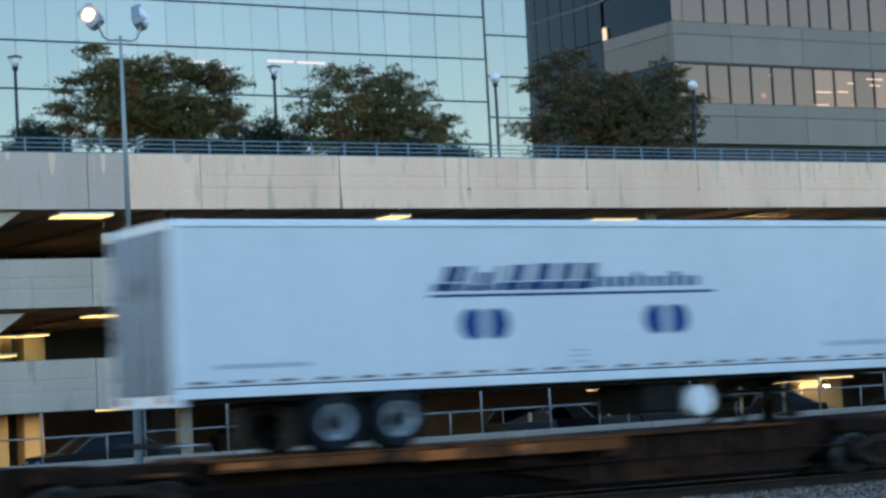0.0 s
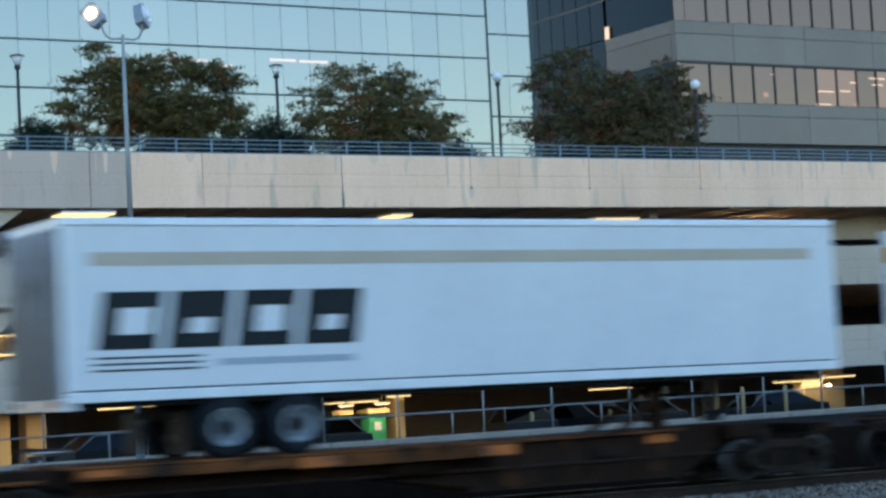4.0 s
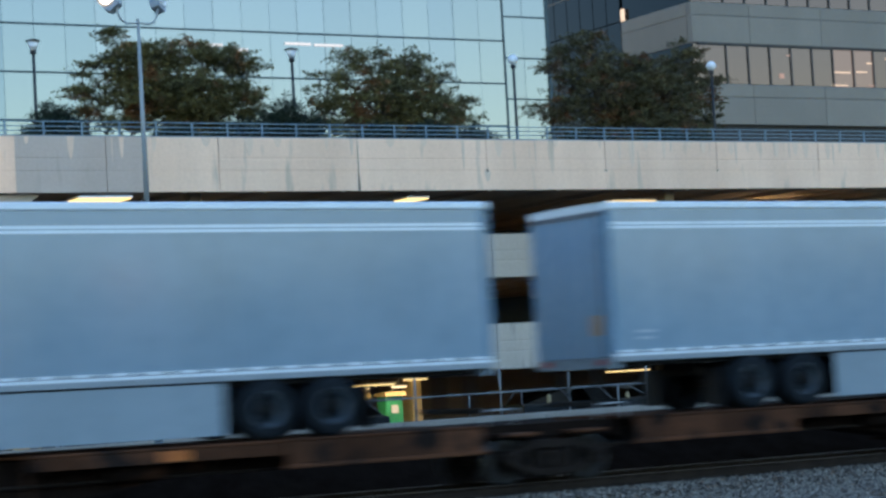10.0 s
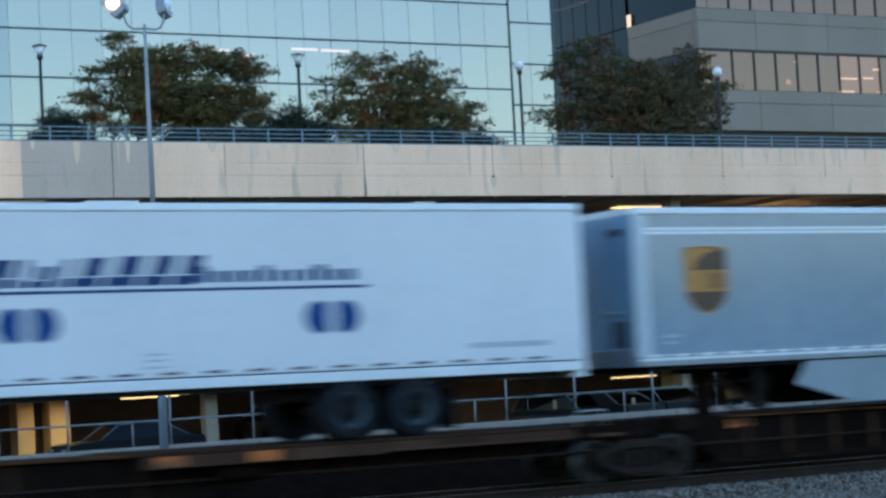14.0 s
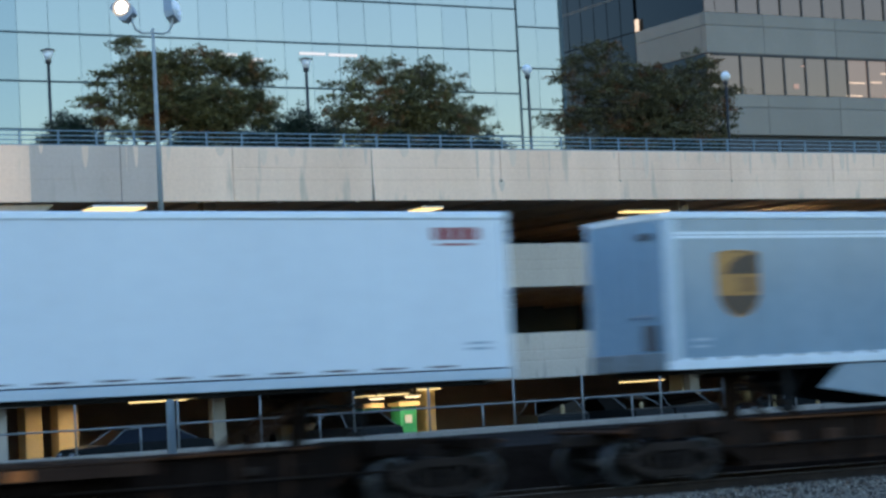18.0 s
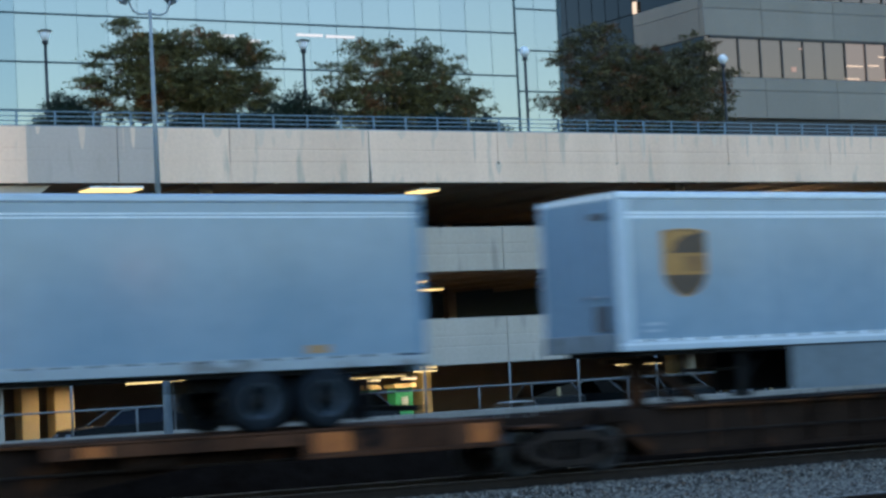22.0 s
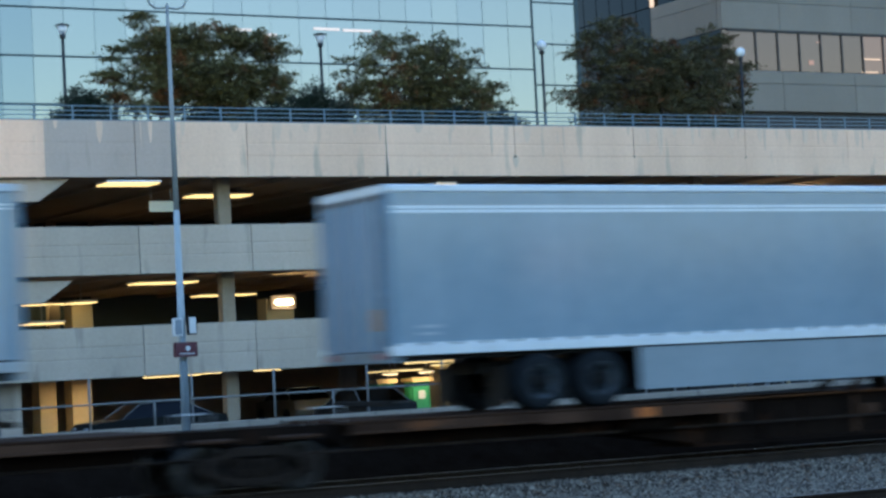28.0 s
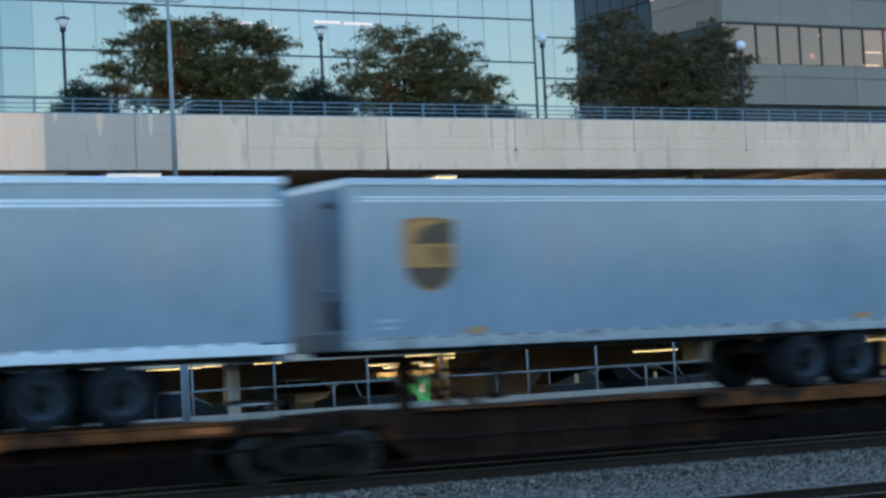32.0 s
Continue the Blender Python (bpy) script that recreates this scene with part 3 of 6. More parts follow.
def spandrel(x0, x1, z0, z1, e0=0.012, e1=0.012, low=0.012):
    """A precast panel: three courses with two recessed reveals; e0 and e1 are the open halves of its joints, low that of the lowest course."""
    h, g = z1 - z0, Geo()
    y0, y1 = GY, GY + 0.22
    cuts = (z0, z0 + h * 0.385, z0 + h * 0.61, z1)
    for a, b in zip(cuts, cuts[1:]):
        k0, k1 = (min(e0, low), min(e1, low)) if a == z0 else (e0, e1)
        g.soft(x0 + k0, x1 - k1, y0, y1, a + 0.012, b - 0.012, 0.012 if k0 == k1 == 0.012 else 0.003)
    g.box(x0 + e0, x1 - e1, y0 + 0.014, y1 - 0.01, z0 + 0.05, z1 - 0.05)
    return g


def garage_panels():
    for z0, z1 in LEVELS:
        for x0, x1 in zip(JOINTS, JOINTS[1:]):
            if z0 < 8:
                # lower courses use the copy with shade in its colour
                part("panel", spandrel(x0, x1, z0, z1), CONCRETE_GREY, garage)
            elif x0 == 17.4:  # the cooler, darker stretch reaches from one panel into the next
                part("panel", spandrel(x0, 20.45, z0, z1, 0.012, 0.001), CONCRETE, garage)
                part("panel", spandrel(20.45, x1, z0, z1, 0.001, 0.012), CONCRETE_COOL, garage, "cooler, darker concrete panel")
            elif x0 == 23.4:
                part("panel", spandrel(x0, 24.8, z0, z1, 0.012, 0.001), CONCRETE_COOL, garage, "cooler, darker concrete panel")
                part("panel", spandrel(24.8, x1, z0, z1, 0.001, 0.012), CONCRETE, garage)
            else:
                part("panel", spandrel(x0, x1, z0, z1, low=0.002), CONCRETE, garage)
        part("joint_backing", Geo().box(JOINTS[0], JOINTS[-1], GY + 0.2, GY + 0.3, z0 + 0.06, z1 - 0.06), JOINT, garage)


# soft water runs below the cap of the top deck, more of them towards the far end
rng = random.Random(31)
for x0, x1 in zip(JOINTS[3:13], JOINTS[4:]):
    for tone in (DRIP, DRIP_FAINT):
        g = Geo()
        count = (1 if x0 < 40 else 3) if tone is DRIP else (3 if x0 < 40 else 6)
        for q in range(count):
            slot = (x1 - x0 - 0.2) / count
            w = rng.uniform(0.04, 0.13) if tone is DRIP else rng.uniform(0.12, 0.34)
            x = x0 + 0.1 + q * slot + rng.uniform(0.01, slot - w - 0.01)
            h = rng.uniform(0.2, 0.72) if rng.random() < 0.7 else rng.uniform(0.7, 1.05)
            z = 9.934
            g.prism([(x, z), (x + 0.08 * w, z - 0.55 * h), (x + 0.32 * w, z - 0.92 * h), (x + 0.5 * w, z - h), (x + 0.74 * w, z - 0.8 * h), (x + 0.93 * w, z - 0.4 * h), (x + w, z)], "y", GY - (0.009 if tone is DRIP else 0.005), GY + 0.004)
        part("water_runs", g, tone, garage, "grey water runs")

# drain holes at the foot of three upper joints, one with a damp patch below it
for x, r in ((37.45, 0.05), (42.5, 0.03), (47.58, 0.03)):
    g = Geo().prism([(x + r * math.cos(math.pi * q / 5), 8.85 + r * math.sin(math.pi * q / 5)) for q in range(10)], "y", GY - 0.012, GY + 0.03)
    part("drain_hole", g, JOINT, garage, "small dark drain hole")
g = Geo().prism([(37.33, 8.80), (37.37, 8.62), (37.41, 8.50), (37.46, 8.46), (37.53, 8.56), (37.58, 8.74), (37.56, 8.84), (37.36, 8.84)], "y", GY - 0.006, GY + 0.004)
part("damp_patch", g, DRIP, garage, "grey damp patch under a drain hole")

# the joint that has lost its sealant
part("open_joint", Geo().prism([(32.315, 8.17), (32.405, 8.17), (32.40, 8.5), (32.375, 8.85), (32.37, 9.9), (32.35, 9.9), (32.34, 8.9)], "y", GY - 0.004, GY + 0.02), JOINT, garage, "open dark joint")
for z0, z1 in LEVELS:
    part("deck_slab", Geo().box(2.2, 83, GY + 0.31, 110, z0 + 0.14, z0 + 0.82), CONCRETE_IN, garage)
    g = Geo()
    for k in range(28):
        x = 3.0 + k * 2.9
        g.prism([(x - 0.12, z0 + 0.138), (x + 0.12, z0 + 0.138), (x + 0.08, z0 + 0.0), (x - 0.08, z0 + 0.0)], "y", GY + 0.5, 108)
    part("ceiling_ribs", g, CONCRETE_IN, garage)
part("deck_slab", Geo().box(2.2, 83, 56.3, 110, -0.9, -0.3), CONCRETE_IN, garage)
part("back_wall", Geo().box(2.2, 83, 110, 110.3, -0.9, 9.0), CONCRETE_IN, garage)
part("ground_back_wall", Geo().box(2.2, 83, 74.0, 74.25, -0.3, 2.03), BACKWALL, garage)
for z0, z1 in ((2.73, 5.2), (5.93, 8.25)):
    part("ramp_wall", Geo().box(2.2, 83, 86.0, 86.25, z0, z1), BACKWALL, garage)
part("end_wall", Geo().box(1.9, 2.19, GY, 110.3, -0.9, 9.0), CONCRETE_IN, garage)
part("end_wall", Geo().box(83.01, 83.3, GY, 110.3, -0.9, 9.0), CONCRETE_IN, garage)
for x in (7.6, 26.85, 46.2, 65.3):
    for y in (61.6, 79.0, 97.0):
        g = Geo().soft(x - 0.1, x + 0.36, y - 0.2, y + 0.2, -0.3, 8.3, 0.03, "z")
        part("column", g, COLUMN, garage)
# ramp end with its haunched beams
for z0 in (7.45, 4.3):
    g = Geo().prism([(18.2, z0 + 0.68), (21.3, z0 + 0.68), (20.3, z0), (18.2, z0)], "y", GY + 0.32, GY + 0.9)
    part("haunch", g, CONCRETE_GREY, garage)
for x in (19.35,):
    part("column", Geo().soft(x - 0.35, x + 0.35, GY + 0.92, GY + 1.6, -0.3, 8.1, 0.03, "z"), CONCRETE_GREY, garage)

part("ramp_beam", Geo().prism([(50.3, 7.14), (66.0, 7.08), (66.0, 8.12), (58.5, 8.06), (51.24, 7.45), (50.3, 7.27)], "y", GY + 3.0, GY + 3.3), CONCRETE_GREY, garage, "sloping ramp beam")

# low kerb wall before the ground deck
kerb = thing("kerb_wall", "low pale concrete wall below the garage fence", "wall", kind="structure")
for k in range(17):
    x = 2.2 + k * 4.8
    part("kerb_stone", Geo().soft(x + 0.01, x + 4.79, 56.0, 56.4, -0.34, 0.44, 0.03), KERB, kerb)

# ---- fence on the kerb ----
fence = thing("fence", "galvanised pipe fence with two rails on the kerb", "fence", (0, 56.2, 0.44))
for k in range(27):
    x = 2.6 + k * 2.93 + (0.25 if k % 2 else 0)
    part("post", Geo().tube((x, 0, 0), (x, 0, 1.5), 0.035), FENCEPAINT, fence)
    if k % 2:
        part("short_post", Geo().tube((x - 1.2, 0, 0), (x - 1.2, 0, 0.72), 0.032), FENCEPAINT, fence)
for z, r in ((0.74, 0.028),):
    part("fence_rail", Geo().tube((2.4, 0, z), (80, 0, z), r), FENCEPAINT, fence)

# ---- lights inside the garage ----
def ceiling_light(x, y, z, length, turn=0.0, tube=None):
    ob = thing("ceiling_light", "lit warm fluorescent batten under a concrete deck", "ceiling light", (x, y, z), "garage deck lights")
    ob.rotation_euler = (0, 0, turn)
    deep = 0.16 if z < 3 else 0.26 if x > 40 else 0.52
    part("housing", Geo().prism([(-deep, 0.10), (deep, 0.10), (deep + 0.04, 0.03), (-deep - 0.04, 0.03)], "x", -length / 2, length / 2), OFFWHITE, ob)
    part("tube", Geo().soft(-length / 2 + 0.03, length / 2 - 0.03, -deep, deep, -0.008, 0.028, 0.01), tube or (TUBEGROUND if z < 3 else TUBELIGHT), ob, "glowing diffuser")
    part("stem", Geo().tube((0, 0, 0.10), (0, 0, max(0.18, 2.0 - z) if z < 3 else max(0.16, (5.1 if z < 7 else 8.14) - z)), 0.02), GALV, ob)
    return ob


TOP_LIGHTS = ((23.35, 60.6, 7.98, 2.1), (28.4, 65.2, 8, 2.6), (45.0, 62.1, 7.9, 2.4), (34.9, 61, 7.93, 1.0), (55.7, 63.6, 7.9, 2.2), (47.5, 65.9, 8, 2.3), (14, 63, 8, 2.4))
MIDDLE_LIGHTS = ((25.3, 62.9, 4.92, 2.5), (32.9, 75.4, 4.92, 2.9), (27.1, 79, 4.92, 3), (47.0, 66, 4.92, 2.6), (56.2, 78.4, 4.92, 3.6), (40, 71, 4.92, 2.6), (35.4, 64, 4.92, 2.2), (43.5, 82, 4.92, 3), (56.1, 65.3, 4.92, 3.2), (68.4, 80, 4.92, 4.5), (14, 66, 4.92, 2.6))
GROUND_LIGHTS = ((25.9, 64, 1.84, 2), (28.6, 67, 1.86, 1.3), (30.8, 67, 1.86, 1), (35.6, 66.2, 1.57, 2.2), (36.5, 65.2, 1.84, 2), (37.5, 66, 1.7, 0.9), (47.2, 66, 1.53, 2), (48.8, 66, 1.56, 0.3), (56.9, 66, 1.38, 2.6), (56.4, 63, 1.5, 1.6), (18, 66, 1.86, 2))
for x, y, z, w in TOP_LIGHTS + MIDDLE_LIGHTS + GROUND_LIGHTS:
    ceiling_light(x, y, z, w if z < 3 else w * 0.86)


# the light that the battens throw into the decks
for x, y, z, w in ((23.4, 64.7, 1.8, 11), (36.0, 65.2, 1.42, 7), (43.0, 69.0, 1.6, 7), (57.0, 66.0, 1.3, 7), (28.0, 74.0, 4.78, 7), (50.0, 74.0, 4.78, 7), (28.0, 74.0, 7.84, 4), (50.0, 74.0, 7.76, 5)):
    lamp = new("batten_light", bpy.data.lights.new("batten_light", "AREA"))
    lamp.data.shape, lamp.data.size, lamp.data.size_y = "RECTANGLE", 2.4, 0.3
    lamp.data.energy, lamp.data.color = w, (1.0, 0.72, 0.36)
    lamp.location = (x, y, z)


def wall_lamp(x, y, z, r=0.2):
    ob = thing("wall_lamp", "bright warm sodium lamp on a concrete pier", "lamp", (x, y, z), "garage wall lamps")
    part("backplate", Geo().soft(-2.45 * r, 2.45 * r, 0.0, 0.06, -1.3 * r, 1.3 * r, 0.02, "y"), DARKMETAL, ob)
    # This plate glows by itself to stand for the lamp's halo.
    part("reflector", Geo().soft(-2.4 * r, 2.4 * r, -0.02, -0.001, -1.25 * r, 1.25 * r, 0.4 * r, "y"), HEADRING, ob, "plate glowing as the lamp's halo")
    part("lens", Geo().soft(-r * 1.6, r * 1.6, -0.16, -0.021, -r * 0.42, r * 0.42, r * 0.3, "y"), TUBEWHITE, ob, "glowing lens")
    return ob


wall_lamp(53.57, 65.7, 7.2, 0.2)
wall_lamp(30.95, 65.7, 4.25, 0.2)
wall_lamp(48.7, 65.7, 4.16, 0.2)
wall_lamp(58.2, 65.7, 1.15, 0.055)


for z in (4.5, 4.16):
    ob = thing("wall_batten", "lit warm batten on the ramp wall", "batten light", (64.9, 85.998, z), "ramp wall battens")
    part("housing", Geo().soft(-0.55, 0.55, -0.08, 0.0, -0.09, 0.09, 0.02, "y"), OFFWHITE, ob)
    part("tube", Geo().soft(-0.52, 0.52, -0.10, -0.081, -0.055, 0.055, 0.008, "y"), TUBEMID, ob, "glowing diffuser")


def pier(x0, x1, z0, z1, y=66.0, label="tan painted block pier lit by a garage lamp", m=None):
    ob = tagged(part("pier", Geo().soft(x0, x1, y, y + 0.8, z0, z1, 0.02, "z"), m or TANWALL), label, "pier")
    return ob


pier(30.42, 31.5, 2.85, 4.42)
# These two piers take the concrete that has shade in its colour.
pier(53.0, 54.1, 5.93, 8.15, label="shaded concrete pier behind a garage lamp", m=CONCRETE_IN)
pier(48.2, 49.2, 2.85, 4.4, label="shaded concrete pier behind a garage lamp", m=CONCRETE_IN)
pier(23.2, 23.95, 2.85, 4.45)
pier(21.95, 22.55, -0.3, 2.1)
pier(23.1, 23.8, -0.3, 2.1)
pier(37.35, 37.75, -0.3, 2.1)
pier(52.3, 52.6, -0.3, 2.1)
pier(57.2, 59.4, -0.3, 2.1)
pier(46.3, 46.6, -0.3, 2.1, 62.2)
ceiling_light(22.0, 65.6, 3.8, 1.3)
ceiling_light(23.3, 65.3, 4.44, 0.8)
for x in (34.9, 36.4):
    booth = thing("ticket_booth", "green enamelled ticket booth under a warm lamp", "booth", (x, 66.0, -0.3), "garage ticket booths")
    part("body", Geo().soft(-0.36, 0.36, -0.3, 0.4, 0, 1.45, 0.03, "z"), GREENPAINT, booth)
    part("panel", Geo().soft(-0.14, 0.14, -0.32, -0.3, 0.82, 1.12, 0.02, "y"), OFFWHITE, booth)
    part("hood", Geo().prism([(-0.45, 1.45), (0.5, 1.45), (0.5, 1.56), (-0.4, 1.62)], "x", -0.44, 0.44), TANWALL, booth)
    ceiling_light(x, 65.3, 1.46, 0.5, tube=TUBEMID)


sign = thing("hanging_sign", "pale green-grey clearance sign hung under the upper deck", "sign", (24.75, 61.4, 7.35))
part("board", Geo().soft(-0.42, 0.42, -0.03, 0.03, -0.17, 0.17, 0.02, "y"), SIGNGREEN, sign)
for s in (-1, 1):
    part("hanger", Geo().tube((0.34 * s, 0, 0.17), (0.34 * s, 0, 0.81), 0.012), GALV, sign)


# ---- parked cars on the ground deck ----
def parked_car(x, y, turn, m, label):
    car = thing("parked_car", label, "car", (x, y, -0.3), "cars on the ground deck")
    car.rotation_euler = (0, 0, turn)
    body = Geo().prism([(-2.2, 0.3), (2.2, 0.3), (2.25, 0.62), (2.05, 0.86), (1.15, 0.95), (-1.75, 1.0), (-2.2, 0.95), (-2.28, 0.6)], "y", -0.88, 0.88)
    part("body", body, m, car)
    g = Geo()
    g.add([(1.12, -0.86, 0.952), (1.12, 0.86, 0.952), (0.5, 0.66, 1.38), (0.5, -0.66, 1.38), (-0.9, 0.66, 1.42), (-0.9, -0.66, 1.42), (-1.72, 0.84, 1.0), (-1.72, -0.84, 1.0)],
          [(0, 1, 2, 3), (3, 2, 4, 5), (5, 4, 6, 7), (0, 3, 5, 7), (1, 6, 4, 2), (0, 7, 6, 1)])
    part("cabin_glass", g, CARGLASS, car)
    # Pale tubes that imitate the glint along the roof edge.
    for sy in (-1, 1):
        trim = Geo()
        line = [(1.12, 0.87, 0.965), (0.5, 0.68, 1.385), (-0.2, 0.69, 1.435), (-0.9, 0.68, 1.42), (-1.72, 0.85, 1.01)]
        for p, q in zip(line, line[1:]):
            trim.tube((p[0], p[1] * sy, p[2]), (q[0], q[1] * sy, q[2]), 0.013, n=6)
        part("roofline_glint", trim, FENCEPAINT, car, "pale line standing for light mirrored along the roofline")
    part("roof_panel", Geo().soft(-0.92, 0.5, -0.67, 0.67, 1.39, 1.44, 0.02), m, car)
    for sx in (-1.35, 1.4):
        for sy in (-0.8, 0.8):
            w = part("wheel", Geo().turned([(-0.1, 0.26), (-0.1, 0.32), (0.1, 0.32), (0.1, 0.26)], "y", (sx, sy, 0.32), 18), TYRE, car)
    for sy in (-0.6, 0.6):
        part("headlight", Geo().soft(2.13, 2.2, sy - 0.18, sy + 0.18, 0.62, 0.76, 0.03, "x"), GREYRAIL, car)
    return car


for x, y, a, m, l in ((22.9, 58.6, 3.1, CARPAINT, "dark sedan parked behind the fence"), (30.5, 59.0, 1.5, CARPAINT, "dark sedan parked nose to the fence"),
                      (38.2, 58.9, 1.2, CARPAINT, "dark sedan parked behind the fence"), (40.8, 59.0, 1.7, CARPAINT, "dark hatchback parked nose to the fence"),
                      (43.2, 59.0, 1.45, CARPAINT, "dark sedan parked in the deck's shade"), (49.0, 58.8, 3.0, CARPAINT, "dark car parked along the fence"), (34.2, 72, 1.5, CARLIGHT, "pale car parked deep in the deck")):
    parked_car(x, y, a, m, l)
for x, y, h in ((40.9, 57.3, 1.2), (46.9, 57.5, 1.7), (48.9, 57.5, 1.7), (37.6, 57.2, 1.3)):
    tagged(part("bollard", Geo().turned([(0, 0.07), (h - 0.06, 0.07), (h, 0.03)], "z", (x, y, -0.3), 12), BOLLARD), "tan painted steel bollard by the garage fence", "bollard", "garage bollards")

# ---- roof plaza: railing, lamps, planting ----
railing = thing("roof_railing", "blue-grey painted four-bar railing on the parapet", "railing", (0, GY + 0.35, 8.98))
for k in range(62):
    part("post", Geo().box(4 + k * 1.25, 4.045 + k * 1.25, -0.03, 0.03, 0, 1.475), BLUERAIL, railing)
for z in (1.02, 1.165, 1.31, 1.46):
    part("bar", Geo().soft(3.9, 80.4, -0.017, 0.017, z - 0.017, z + 0.017, 0.006), BLUERAIL, railing)


def plaza_lamp(x, globe):
    ob = thing("plaza_lamp", "slim dark lamp post with a frosted globe head" if globe else "slim dark lamp post with a shallow cone head", "lamp post", (x, 63.0, 8.98), "roof plaza lamps")
    part("post", Geo().tube((0, 0, 0), (0, 0, 4.05), 0.06, 0.05, 10), DARKMETAL, ob)
    part("base", Geo().turned([(0, 0.14), (0.3, 0.12), (0.36, 0.06)], "z", (0, 0, 0), 14), DARKMETAL, ob)
    part("collar", Geo().turned([(0, 0.05), (0.03, 0.10), (0.14, 0.10), (0.16, 0.05)], "z", (0, 0, 4.0), 14), DARKMETAL, ob)
    if globe:
        prof = [(0.04 + 0.19 * (1 - math.cos(a)), max(0.03, 0.19 * math.sin(a))) for a in [math.pi * k / 10 for k in range(11)]]
        part("globe", Geo().turned(prof, "z", (0, 0, 4.12), 20), GLOBE, ob, "white frosted globe")
    else:
        part("bowl", Geo().turned([(0.0, 0.09), (0.28, 0.19)], "z", (0, 0, 4.15), 18), GLOBE, ob, "frosted bowl")
        part("cap", Geo().turned([(0.28, 0.24), (0.31, 0.24), (0.36, 0.10)], "z", (0, 0, 4.15), 18), DARKMETAL, ob, "dark shade cap")
    return ob


for x, globe in ((12.9, False), (22.24, False), (31.58, False), (40.72, True), (49.98, True)):
    plaza_lamp(x, globe)


def tree(x, y, z, lobes, label, seed, count=430, leaf=LEAF, foot=0.0):
    """lobes: centre dx, dy, height, radius across, radius up. foot: where the stems stand along x."""
    rng = random.Random(seed)
    ob = thing("tree", label, "tree", (x, y, z), "trees on the roof plaza")
    wood, clumps = Geo(), []
    stems = []
    for k in range(6):
        a = 2 * math.pi * k / 6 + rng.uniform(-0.4, 0.4)
        p = Vector((foot + 0.2 * math.cos(a), 0.14 * math.sin(a), 0))
        q = Vector((foot + 0.75 * math.cos(a) * rng.uniform(0.6, 1.3), 0.6 * math.sin(a), rng.uniform(1.3, 1.9)))
        knee = p.lerp(q, 0.5) + Vector((rng.uniform(-0.08, 0.08), 0, 0.1))
        wood.tube(p, knee, 0.07, 0.06, 7)
        wood.tube(knee, q, 0.06, 0.05, 7)
        stems.append(q)
    total = sum(l[3] ** 2 * l[4] for l in lobes)
    for dx, dy, h, ra, rz in lobes:
        c = Vector((dx, dy, h))
        s = min(stems, key=lambda q: (q - c).length)
        mid = s.lerp(c, 0.55) + Vector((0, 0, 0.15))
        wood.tube(s, mid, 0.05, 0.035, 6)
        wood.tube(mid, c, 0.035, 0.02, 6)
        for k in range(max(8, int(count * ra * ra * rz / total))):
            d = Vector((rng.gauss(0, 1), rng.gauss(0, 1), rng.gauss(0, 1))).normalized()
            f = rng.uniform(0.3, 1.0) ** 0.5 * rng.uniform(0.85, 1.15)
            e = c + Vector((d.x * ra * f, d.y * ra * f, d.z * rz * f))
            if e.z < 0.55:
                continue
            m = c.lerp(e, rng.uniform(0.1, 0.4))
            wood.tube(m, e, 0.012, 0.004, 4)
            clumps.append((*e, rng.uniform(0.12, 0.24), 0.42, rng.randint(34, 58), 0.076))
            # a thin drooping spray that reaches out of the clump
            reach = rng.uniform(0.2, 0.7) * (1.5 if rng.random() < 0.15 else 1)
            for q in (0.3, 0.55, 0.8, 1.0):
                tip = e + Vector((d.x * q, d.y * q, d.z * q * 0.45 - 0.22 * q * q)) * reach
                clumps.append((*tip, 0.05, 0.6, 6, 0.07))
            wood.tube(e, tip, 0.006, 0.003, 3)
    part("trunk", wood, BARK, ob)
    part("crown", leaf_mesh("crown", clumps, seed), leaf, ob)
    return ob


tree(28.6, 66, 8.98, ((-3.6, 0, 4.05, 0.5, 0.3), (-3.2, 0.2, 3.0, 0.8, 0.6), (-2.35, 0, 5.15, 0.34, 0.45), (-2.3, 0, 4.75, 0.5, 0.5), (-2.0, -0.2, 4.2, 0.9, 0.75), (-0.9, 0, 4.55, 1.0, 0.65), (0.6, 0, 4.6, 1.0, 0.6), (1.8, 0, 4.5, 0.8, 0.55), (2.7, 0, 4.3, 0.6, 0.4),
     (3.0, 0, 3.5, 0.5, 0.35), (-1.5, -0.4, 3.2, 1.3, 0.8), (0.4, -0.4, 3.1, 1.5, 0.9), (2.1, -0.3, 3.0, 1.0, 0.65), (-2.3, 0, 2.3, 0.8, 0.35), (0.8, 0, 2.2, 1.3, 0.45)), "broad multi-stemmed tree with olive and rust autumn leaves", 11, 740, foot=-2.6)
tree(37.3, 66, 8.98, ((-2.9, 0, 3.5, 0.7, 0.6), (-2.2, 0, 4.4, 0.7, 0.6), (-1.0, 0, 4.6, 0.8, 0.65), (0.6, 0, 4.65, 0.9, 0.6), (1.4, 0, 4.2, 0.8, 0.75), (2.3, 0, 3.1, 0.8, 0.55), (3.0, 0, 2.4, 0.6, 0.35), (-2.3, 0.2, 2.5, 1.0, 0.7),
     (-0.8, -0.4, 3.0, 1.6, 1.2), (0.9, -0.4, 2.6, 1.6, 1.0)), "rounded multi-stemmed tree with dark green leaves", 12, 520)
